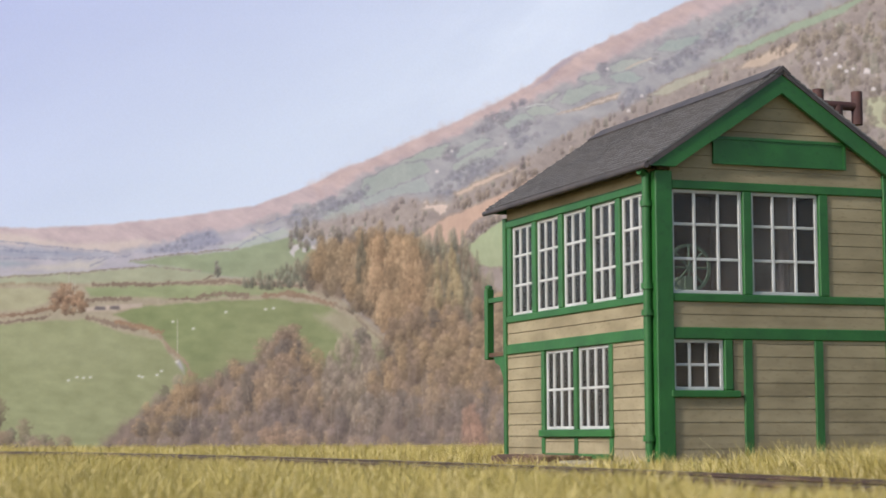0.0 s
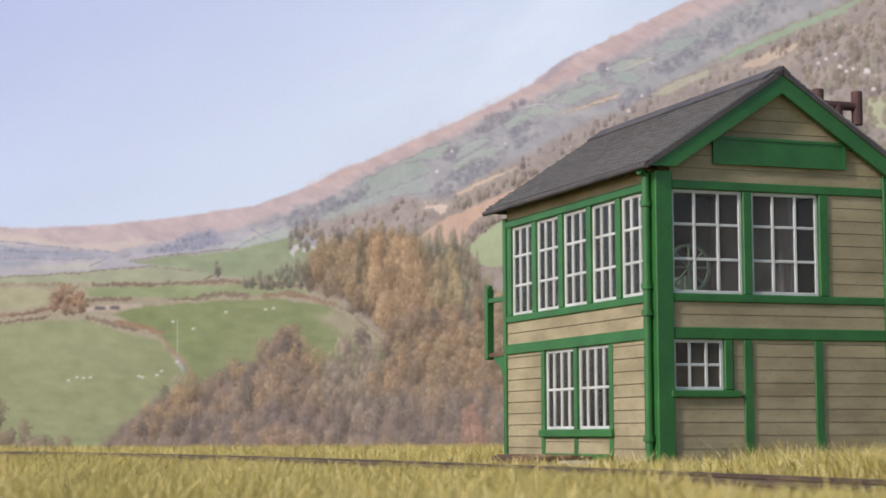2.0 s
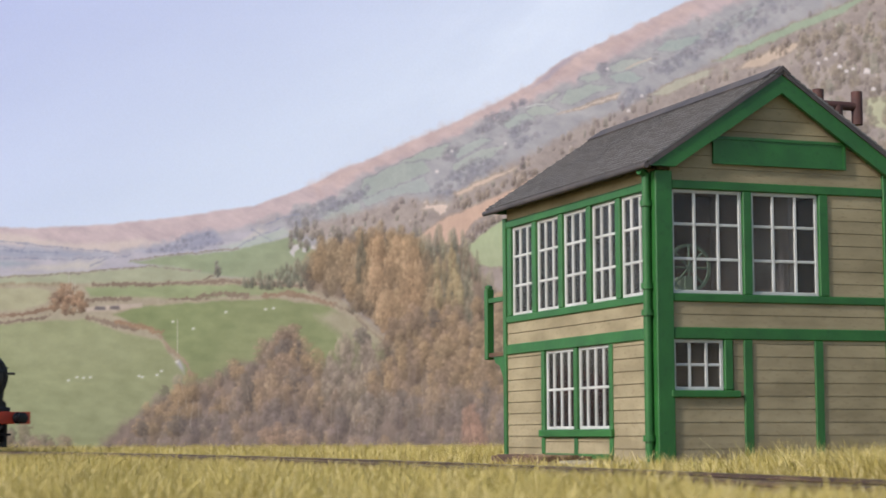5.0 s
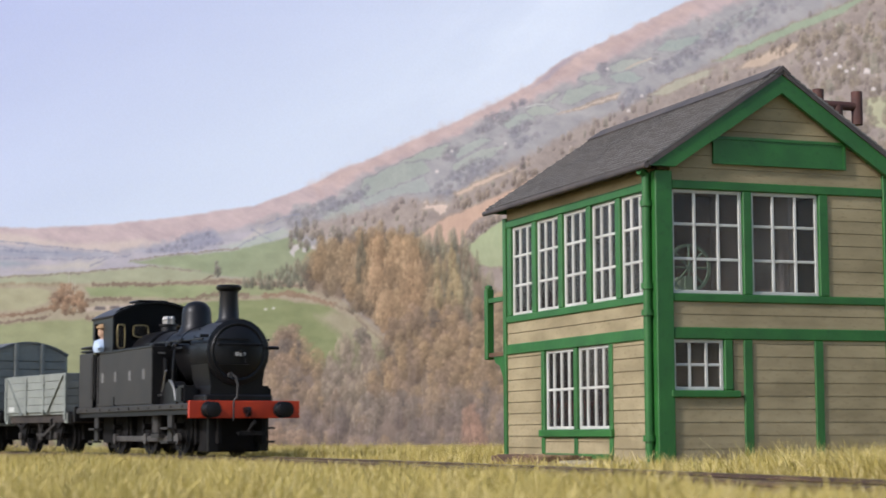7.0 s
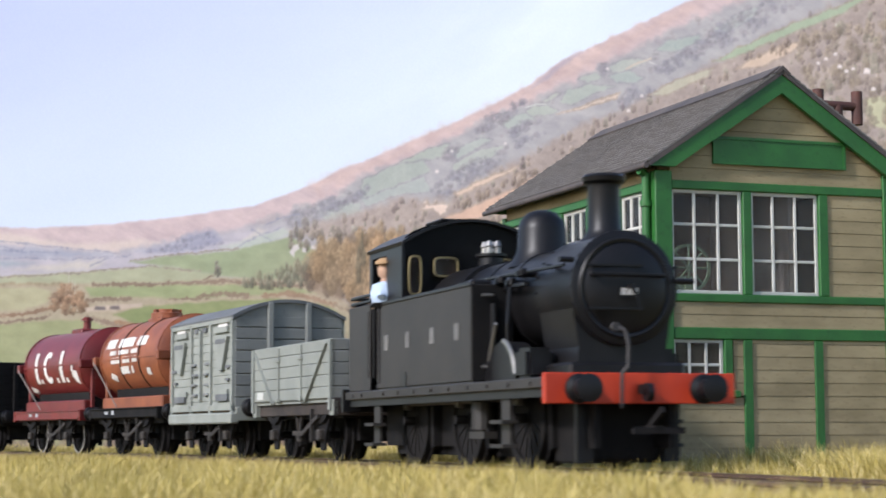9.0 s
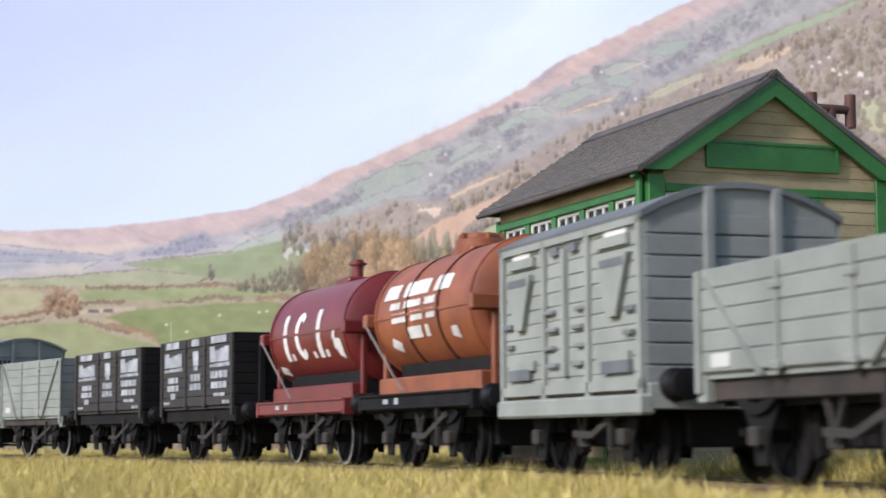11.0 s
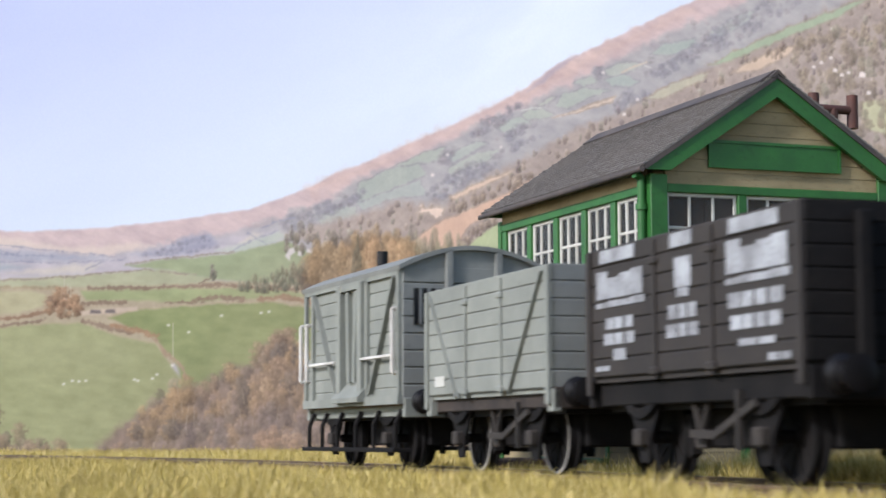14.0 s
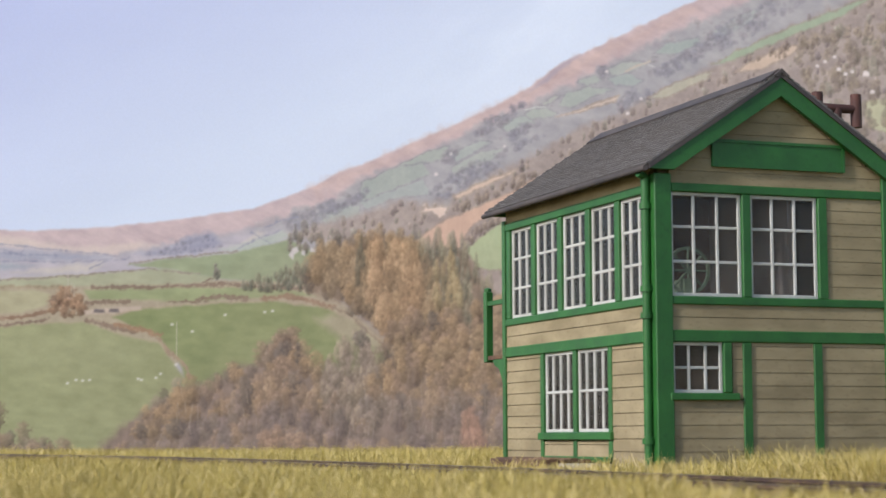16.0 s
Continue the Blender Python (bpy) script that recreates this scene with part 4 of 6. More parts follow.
            extrude(bm, [(fx(x_e + 0.02), z_e - 0.01), (fx(RX), RZ - 0.02), (fx(RX), RZ - 0.40), (fx(x_e + 0.50), z_e - 0.07), (fx(x_e + 0.02), z_e - 0.07)], "y", ya, ya + 0.09)
            part("barge_board", bm, M_GREEN, root)
        bm = bmesh.new()
        rod(bm, (fx(x_e - 0.05), y0, z_e - 0.07), (fx(x_e - 0.05), y1, z_e - 0.07), 0.05, 10)
        part("gutter", bm, M_SLATE_DARK, root, "dark gutter along the eaves", smooth=True)
    bm = bmesh.new()
    extrude(bm, [(RX - 0.16, RZ - 0.06), (RX, RZ + 0.075), (RX + 0.16, RZ - 0.06), (RX + 0.1, RZ - 0.08), (RX, RZ - 0.0), (RX - 0.1, RZ - 0.08)], "y", y0 - 0.02, y1)
    part("ridge_tile", bm, M_SLATE_DARK, root)
    bm = bmesh.new()
    extrude(bm, [(RX - 0.34, RZ - 0.34 * slope + 0.05), (RX - 0.02, RZ + 0.04), (RX - 0.02, RZ + 0.08), (RX - 0.36, RZ - 0.36 * slope + 0.09)], "y", y0 + 0.05, y1 - 0.1)
    part("ridge_flashing", bm, M_SLATE_DARK, root, "dark strip of flashing below the ridge")
    # stove pipe with its H-shaped cowl
    bm = bmesh.new()
    cx0, cy0, zc = 4.48, 1.5, 6.5
    rod(bm, (cx0, cy0, 5.2), (cx0, cy0, zc), 0.1, 12)
    rod(bm, (cx0 - 0.36, cy0, zc), (cx0 + 0.38, cy0, zc), 0.085, 12)
    rod(bm, (cx0 - 0.40, cy0, zc - 0.3), (cx0 - 0.40, cy0, zc + 0.28), 0.105, 14)
    rod(bm, (cx0 + 0.42, cy0, zc - 0.34), (cx0 + 0.42, cy0, zc + 0.28), 0.105, 14)
    part("stove_pipe", bm, M_RUST, root, "rusty stove pipe with an H-shaped cowl", smooth=True)
    # balcony rail at the far end
    bm = bmesh.new()
    block(bm, -0.04, 0.9, D + 0.02, D + 0.95, 2.05, 2.13)
    part("landing", bm, M_TIMBER, root)
    bm = bmesh.new()
    block(bm, -0.08, 0.08, D + 0.8, D + 0.96, 2.0, 3.45, bev=0.015)
    block(bm, -0.05, 0.05, D + 0.0, D + 0.9, 3.16, 3.25)
    extrude(bm, [(D + 0.02, 2.05), (D + 0.6, 2.05), (D + 0.5, 1.93), (D + 0.25, 1.85), (D + 0.1, 1.65), (D + 0.02, 1.5)], "x", -0.02, 0.06)
    lathe(bm, [(0, 0), (0.08, 0.03), (0.08, 0.09), (0, 0.12)], Matrix.Translation((0, D + 0.9, 3.43)), 10)
    part("handrail", bm, M_GREEN, root, "green landing handrail")
    # what stands inside
    bm = bmesh.new()
    bmesh.ops.create_cone(bm, cap_ends=False, segments=28, radius1=0.42, radius2=0.42, depth=0.05)
    bmesh.ops.solidify(bm, geom=bm.faces[:], thickness=0.05)
    for i in range(4):
        rod(bm, (-0.42 * cos(i * pi / 4), -0.42 * sin(i * pi / 4), 0), (0.42 * cos(i * pi / 4), 0.42 * sin(i * pi / 4), 0), 0.02, 6)
    bmesh.ops.transform(bm, matrix=Matrix.Translation((1.05, 0.9, 3.35)) @ pose(0, 0, 0, 90), verts=bm.verts)
    block(bm, 0.95, 1.15, 0.85, 1.3, 2.4, 3.2)
    part("gate_wheel", bm, M_GATEWHEEL, root, "grey-green gate wheel indoors")
    return root


SLATE_SPOTS = []
# Light tone chosen to brighten the side panes from behind.
M_PANEBACK = material("pale_pane_backing", srgb(142, 131, 126), srgb(118, 108, 104), rough=0.9)
M_SLATE_PIECE = material("single_slate", srgb(112, 108, 103), srgb(104, 101, 97), rough=0.8, scale=1500, bump=0.3, obj_var=0.025)
M_GATEWHEEL = material("grey_green_metal", srgb(112, 128, 104), srgb(90, 100, 84), rough=0.6)
# Brown that copies the shade in the gaps between the cream boards.
M_DARKWALL = material("shade_toned_lining", srgb(124, 110, 86), srgb(104, 92, 72), rough=0.9)
wall_thing()


def paved():
    m = pose(BOX_AT[0] * K, BOX_AT[1] * K, 0, 0, 0, math.degrees(BOX_TURN))
    slab = part("concrete_slab", brick(-0.8, -0.09, 0.5, 2.5, -0.08, 0.27, bev=0.05), M_CONCRETE, None, m=m)
    tagged(slab, "worn concrete slab beside the signal box", "slab")
    g = empty("timber_boards", m, label="weathered timber boards over point rods", category="boards")
    for i in range(5):
        x = -0.95 + 0.2 * i
        part("plank", brick(x - 0.08, x + 0.08, 2.6 + 0.1 * (i % 2), 5.1 + 0.2 * i, -0.08, 0.34 + 0.02 * (i % 2), bev=0.012), M_TIMBER, g)


paved()


# ---- the train ----
RIDERS, TURNING, RODS = [], [], []
M_BLACK = material("satin_black_paint", srgb(25, 24, 25), srgb(18, 17, 18), rough=0.4, bump=0.1, stain=(srgb(30, 28, 27), 0.5), spec=0.24)
M_TANKSIDE = material("weathered_black_paint", srgb(46, 42, 38), srgb(39, 36, 33), rough=0.55, bump=0.05, stain=(srgb(60, 57, 54), 0.3))
M_UNDER = material("grimy_underframe", srgb(29, 27, 26), srgb(20, 19, 19), rough=0.75, bump=0.2, stain=(srgb(36, 32, 29), 0.4), spec=0.12)
M_REDBEAM = material("vermilion_beam_paint", srgb(186, 58, 26), srgb(166, 50, 24), rough=0.5, bump=0.05)
M_GREY = material("light_grey_wagon_paint", srgb(126, 129, 121), srgb(114, 117, 110), rough=0.75, bump=0.15, stain=(srgb(104, 105, 99), 0.4), obj_var=0.03)
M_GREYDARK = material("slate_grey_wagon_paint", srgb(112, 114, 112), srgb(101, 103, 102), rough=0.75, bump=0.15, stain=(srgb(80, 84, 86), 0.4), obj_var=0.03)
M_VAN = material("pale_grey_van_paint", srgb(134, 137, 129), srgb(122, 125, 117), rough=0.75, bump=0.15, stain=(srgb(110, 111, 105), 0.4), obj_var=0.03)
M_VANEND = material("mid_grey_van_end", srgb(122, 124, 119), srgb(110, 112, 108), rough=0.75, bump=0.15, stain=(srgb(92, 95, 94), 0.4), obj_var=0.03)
# Coal wagon ends: the shade on them is put into this near-black colour.
M_COALEND = material("shaded_black_wagon_end", srgb(28, 26, 25), srgb(20, 19, 19), rough=0.8, bump=0.2, stain=(srgb(40, 36, 33), 0.4), spec=0.15)
M_COAL = material("dark_brown_black_wagon_paint", srgb(47, 42, 38), srgb(39, 35, 32), rough=0.75, bump=0.2, stain=(srgb(58, 53, 48), 0.4), obj_var=0.06)
M_WINE = material("dark_red_tank_paint", srgb(106, 34, 32), srgb(92, 30, 29), rough=0.4, bump=0.05, stain=(srgb(96, 46, 32), 0.5))
M_ORANGE = material("rusty_orange_tank_paint", srgb(136, 76, 45), srgb(112, 60, 37), rough=0.5, bump=0.05, stain=(srgb(90, 50, 32), 0.5))
M_LETTER = material("white_lettering", srgb(204, 202, 196), srgb(176, 172, 164), rough=0.7, bump=0)
M_STEEL = material("bright_steel", srgb(176, 172, 164), srgb(140, 136, 130), rough=0.35, metal=0.8)
M_BRASS = material("brass_rim", srgb(150, 136, 98), srgb(118, 106, 78), rough=0.4, metal=0.7)
M_TYRE = material("white_tyre_rim", srgb(166, 163, 156), srgb(96, 92, 87), rough=0.7)
M_LEVER = material("dusty_iron", srgb(56, 50, 44), srgb(36, 33, 30), rough=0.8, bump=0.2)
M_SOLE = material("brown_grimy_solebar", srgb(58, 50, 44), srgb(40, 35, 32), rough=0.85, bump=0.2, stain=(srgb(84, 74, 64), 0.4))
M_PATCH = material("pale_grey_patch", srgb(176, 176, 168), srgb(160, 160, 152), rough=0.8)
M_ROOF = material("dark_grey_roof", srgb(98, 100, 100), srgb(84, 86, 87), rough=0.8, bump=0.2)
M_COALTEXT = material("worn_white_lettering", srgb(160, 163, 166), srgb(118, 119, 121), rough=0.75, scale=1500, stain=(srgb(70, 66, 62), 0.8))
M_INSIDE = material("bare_wagon_inside", srgb(120, 104, 82), srgb(92, 80, 66), rough=0.9)


def tube(bm, pts, r, n=6):
    for p, q in zip(pts, pts[1:]):
        rod(bm, p, q, r, n)
    return bm


def arc(cx, cz, r, a0, a1, n):
    return [(cx + r * cos(radians(a0 + (a1 - a0) * i / n)), cz + r * sin(radians(a0 + (a1 - a0) * i / n))) for i in range(n + 1)]


def wheelset(root, x, r, white=False, spokes=10):
    w = empty("wheelset")
    w.parent = root
    w.matrix_basis = at(x, 0, r)
    bm = bmesh.new()
    rod(bm, (0, -0.9, 0), (0, 0.9, 0), 0.07, 10)
    part("axle", bm, M_UNDER, w, smooth=True)
    for sy in (-1, 1):
        bm = bmesh.new()
        lathe(bm, [(r * 0.82, -0.06), (r, -0.06), (r, 0.04), (r + 0.05, 0.05), (r + 0.05, 0.08), (r * 0.82, 0.08), (r * 0.82, -0.06)], Matrix.Translation((0, sy * 0.66, 0)) @ pose(0, 0, 0, 90 * sy), 32)
        wheel = part("tyre", bm, M_UNDER, w, smooth=True)
        bm = bmesh.new()
        lathe(bm, [(0, -0.05), (0.12, -0.05), (0.12, 0.06), (0, 0.06)], Matrix.Translation((0, sy * 0.66, 0)) @ pose(0, 0, 0, 90 * sy), 14)
        lathe(bm, [(0, -0.012), (r * 0.84, -0.012), (r * 0.84, 0.02), (0, 0.02)], Matrix.Translation((0, sy * 0.66, 0)) @ pose(0, 0, 0, 90 * sy), 24)
        for i in range(spokes):
            a = 2 * pi * i / spokes
            beam(bm, (0.1 * cos(a), sy * 0.66, 0.1 * sin(a)), (r * 0.85 * cos(a), sy * 0.66, r * 0.85 * sin(a)), 0.05, 0.05)
        part("spokes", bm, M_UNDER, w, "spoked wheel centre")
        if white:
            bm = bmesh.new()
            lathe(bm, [(r * 0.91, -0.055), (r * 0.91, -0.07), (r * 0.975, -0.07), (r * 0.975, -0.055)], Matrix.Translation((0, sy * 0.66, 0)) @ pose(0, 0, 0, 90 * sy), 32)
            part("tyre_rim", bm, M_TYRE, w, "white painted tyre rim", smooth=True)
    TURNING.append((w, x, r, r))


def buffer(root, x, y, d, mat=None):
    bm = bmesh.new()
    place = Matrix.Translation((x, y, 1.05)) @ pose(0, 0, 0, 0, 90 * d)
    lathe(bm, [(0, 0), (0.19, 0), (0.19, 0.05), (0.13, 0.09), (0.12, 0.28), (0.07, 0.29), (0.07, 0.32), (0.17, 0.335), (0.18, 0.36), (0.1, 0.38), (0, 0.385)], place, 20)
    part("buffer", bm, mat or M_BLACK, root, smooth=True)


def coupling(root, x, d):
    bm = bmesh.new()
    block(bm, min(x, x + d * 0.62), max(x, x + d * 0.62), -0.06, 0.06, 0.5, 0.58)
    block(bm, min(x + d * 0.56, x + d * 0.62), max(x + d * 0.56, x + d * 0.62), -0.35, 0.35, 0.48, 0.56)
    beam(bm, (x + d * 0.3, 0, 0.55), (x + d * 0.72, 0, 0.78), 0.05, 0.08)
    part("coupling_hook", bm, M_UNDER, root)


def underframe(root, L, base, r=0.48, white=False, sole=None, sole_z=(0.84, 1.1), brake=True):
    h = L / 2
    sm = sole or M_UNDER
    for sy in (-1, 1):
        part("solebar", brick(-h + 0.1, h - 0.1, sy * 1.04 - 0.05, sy * 1.04 + 0.05, *sole_z, bev=0.015), sm, root)
    for d in (-1, 1):
        part("headstock", brick(d * h - 0.08, d * h + 0.04, -1.17, 1.17, sole_z[0] - 0.02, sole_z[1] + 0.03, bev=0.015), sm, root)
        for y in (-0.864, 0.864):
            buffer(root, d * (h + 0.03), y, d)
        coupling(root, d * h, d)
    part("floor_frame", brick(-h + 0.1, h - 0.1, -0.95, 0.95, 0.78, 1.0), M_UNDER, root)
    # Solid dark chassis block, added to stand in for shade under the wagon.
    part("chassis_shade_block", brick(-base / 2 - 0.62, base / 2 + 0.62, -0.55, 0.55, 0.36, 0.8, bev=0.03), M_UNDER, root)
    for x in (-base / 2, base / 2):
        wheelset(root, x, r, white)
        for sy in (-1, 1):
            bm = bmesh.new()
            y = sy * 1.0
            extrude(bm, [(x - 0.46, 0.9), (x + 0.46, 0.9), (x + 0.17, 0.46), (x + 0.12, 0.2), (x - 0.12, 0.2), (x - 0.17, 0.46)], "y", y - 0.02, y + 0.02)
            g = part("axle_guard", bm, M_UNDER, root)
            part("axle_box", brick(x - 0.1, x + 0.1, min(y, y + sy * 0.13), max(y, y + sy * 0.13), 0.38, 0.58, bev=0.025), M_LEVER, g)
            bm = bmesh.new()
            extrude(bm, arc(x, 1.35, 0.66, 232, 308, 8) + arc(x, 1.35, 0.55, 308, 232, 8), "y", y + sy * 0.03 - 0.05, y + sy * 0.03 + 0.05)
            part("leaf_spring", bm, M_UNDER, g)
            bm = bmesh.new()
            d = 1 if x < 0 else -1
            extrude(bm, [(x + d * (r + 0.03), 0.25), (x + d * (r + 0.16), 0.3), (x + d * (r + 0.13), 0.75), (x + d * (r + 0.01), 0.7)], "y", sy * 0.66 - 0.06, sy * 0.66 + 0.06)
            part("brake_shoe", bm, M_UNDER, root)
    if brake:
        for sy in (-1, 1):
            bm = bmesh.new()
            y = sy * 1.12
            beam(bm, (0.0, y, 0.52), (0.55, y, 0.5), 0.04, 0.08)
            beam(bm, (0.55, y, 0.5), (1.5, y, 0.82), 0.04, 0.08)
            block(bm, 1.1, 1.16, y - 0.03, y + 0.03, 0.35, 0.95)
            part("brake_lever", bm, M_LEVER, root)
            bm = bmesh.new()
            beam(bm, (-0.2, sy * 1.0, 0.9), (0, sy * 1.0, 0.45), 0.05, 0.05), beam(bm, (0.2, sy * 1.0, 0.9), (0, sy * 1.0, 0.45), 0.05, 0.05)
            block(bm, -0.14, 0.14, sy * 0.98 - 0.05, sy * 0.98 + 0.05, 0.36, 0.56, bev=0.02)
            part("v_hanger", bm, M_LEVER, root)


def planked(root, axis, a0, a1, off, z0, z1, n, mat, inner=None, thick=0.08):
    """A wall of n planks with sunk joints. axis x: along the wagon at y = off; y: across it at x = off."""
    hgt = (z1 - z0) / n
    sgn = 1 if off > 0 else -1
    for i in range(n):
        lo, hi = z0 + i * hgt + 0.005, z0 + (i + 1) * hgt - 0.005
        o0, o1 = sorted((off, off - sgn * thick))
        part("plank", brick(a0, a1, o0, o1, lo, hi, bev=0.012) if axis == "x" else brick(o0, o1, a0, a1, lo, hi, bev=0.012), mat, root)
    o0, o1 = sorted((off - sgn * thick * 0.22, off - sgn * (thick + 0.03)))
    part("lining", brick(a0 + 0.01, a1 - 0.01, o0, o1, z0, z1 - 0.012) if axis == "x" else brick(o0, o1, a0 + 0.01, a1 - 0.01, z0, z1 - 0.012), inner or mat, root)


def bars(root, y, items, mat, name="lettering_bar"):
    """Unreadable lettering as plain blocks: (x centre, z centre, width, height, pieces)."""
    for x, z, w, hgt, n in items:
        bm = bmesh.new()
        y0, y1 = sorted((y, y * 1.004))
        for i in range(n):
            a = x - w / 2 + w * (i + 0.04) / n
            b = a + w / n * ((0.78 if i % 3 else 0.88) if hgt < 0.3 else 0.93)
            if hgt > 0.3:
                top = z + hgt * (0.5, 0.3, 0.38, 0.44)[i % 4]
                block(bm, a, b + 0.02, y0, y1, z - hgt * 0.26, top)
                if n > 1:
                    block(bm, a - 0.02, b + 0.07, y0, y1, z - hgt / 2, z - hgt * (0.36, 0.33, 0.34, 0.31)[i % 4])
                else:
                    block(bm, a + w * 0.12, b - w * 0.12, y0, y1, z - hgt / 2, z - hgt * 0.28)
            else:
                block(bm, a, b, y0, y1, z - hgt / 2, z + hgt / 2)
        part(name, bm, mat, root)


def open_wagon(centre, L, z0, z1, planks, side, end, label, white=False, sole=None, sole_z=(0.84, 1.1), letters=(), group="", straps=True):
    root = empty("open_wagon", label=label, category="wagon", group=group)
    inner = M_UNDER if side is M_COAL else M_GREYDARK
    h, w = L / 2, 1.2
    underframe(root, L, 2.95, white=white, sole=sole, sole_z=sole_z)
    part("floor", brick(-h + 0.05, h - 0.05, -w + 0.05, w - 0.05, z0 - 0.06, z0 - 0.002), side, root)
    for sy in (-1, 1):
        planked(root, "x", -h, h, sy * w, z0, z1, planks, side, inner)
        y = sy * (w + 0.015)
        if straps:
            for d in (-1, 1):
                part("diagonal_strap", beam(bmesh.new(), (d * (h - 0.22), y, z1 - 0.08), (d * 1.05, y, z0 - 0.05), 0.075, 0.02), side, root)
        for x in (-0.72, 0.72):
            part("door_strap", brick(x - 0.05, x + 0.05, y - 0.012, y + 0.012, z0 - 0.05, z1 - 0.05), side, root)
            part("door_catch", brick(x - 0.09, x + 0.09, y - 0.035, y + 0.035, z1 - 0.32, z1 - 0.24, bev=0.015), side, root)
            part("door_hinge", brick(x - 0.09, x + 0.09, y - 0.04, y + 0.04, z0 - 0.02, z0 + 0.07, bev=0.015), side, root)
        for d in (-1, 1):
            x = d * (h - 0.06)
            part("corner_plate", brick(x - 0.06, x + 0.06, y - 0.02, y + 0.02, z0 - 0.2, z1 - 0.02), side, root)
            if side is M_GREY:
                part("corner_knee", brick(x - 0.1, x + 0.1, sy * 1.13 - 0.06, sy * 1.13 + 0.06, z0 - 0.3, z0 - 0.01, bev=0.015), side, root)
        bars(root, sy * (w + 0.008), [(-sy * a, *b) for a, *b in letters], M_COALTEXT if side is M_COAL else M_PATCH)
    for d in (-1, 1):
        planked(root, "y", -w + 0.01, w - 0.01, d * h, z0, z1, planks, end, inner)
        for y in (-0.6, 0.6):
            part("end_stanchion", brick(d * h + min(0, d * 0.09), d * h + max(0, d * 0.09), y - 0.07, y + 0.07, z0 - 0.25, z1 - 0.1, bev=0.015), end, root)
    RIDERS.append((root, centre, 2.95))
    return root


def roof_arc(bm, half, eave, rise, x0, x1, thick=0.07):
    n = 12
    top = [(half * (1 - 2 * i / n), eave + rise * (1 - (1 - 2 * i / n) ** 2)) for i in range(n + 1)]
    bot = [(a * 0.985, b - thick) for a, b in reversed(top)]
    extrude(bm, top + bot, "x", x0, x1)
    return bm


def end_gable(root, x, d, half, z0, eave, rise, mat, planks):
    """A boarded wagon end with a curved head."""
    hgt = (eave - z0) / planks
    for i in range(planks):
        part("plank", brick(x - 0.04, x + 0.04, -half, half, z0 + i * hgt + 0.008, z0 + (i + 1) * hgt - 0.008, bev=0.012), mat, root)
    n = 10
    bm = bmesh.new()
    extrude(bm, [(half * (1 - 2 * i / n), eave - 0.04 + rise * (1 - (1 - 2 * i / n) ** 2)) for i in range(n + 1)], "x", x - 0.035, x + 0.035)
    part("end_head", bm, mat, root)
    part("lining", brick(x - 0.02 - d * 0.05, x + 0.02 - d * 0.05, -half + 0.02, half - 0.02, z0, eave), mat, root)
    bm = bmesh.new()
    for y in (-0.42, 0.42):
        block(bm, x + min(0, d * 0.11), x + max(0, d * 0.11), y - 0.06, y + 0.06, z0 - 0.2, eave + rise * 0.82, bev=0.015)
    part("end_stanchion", bm, mat, root)


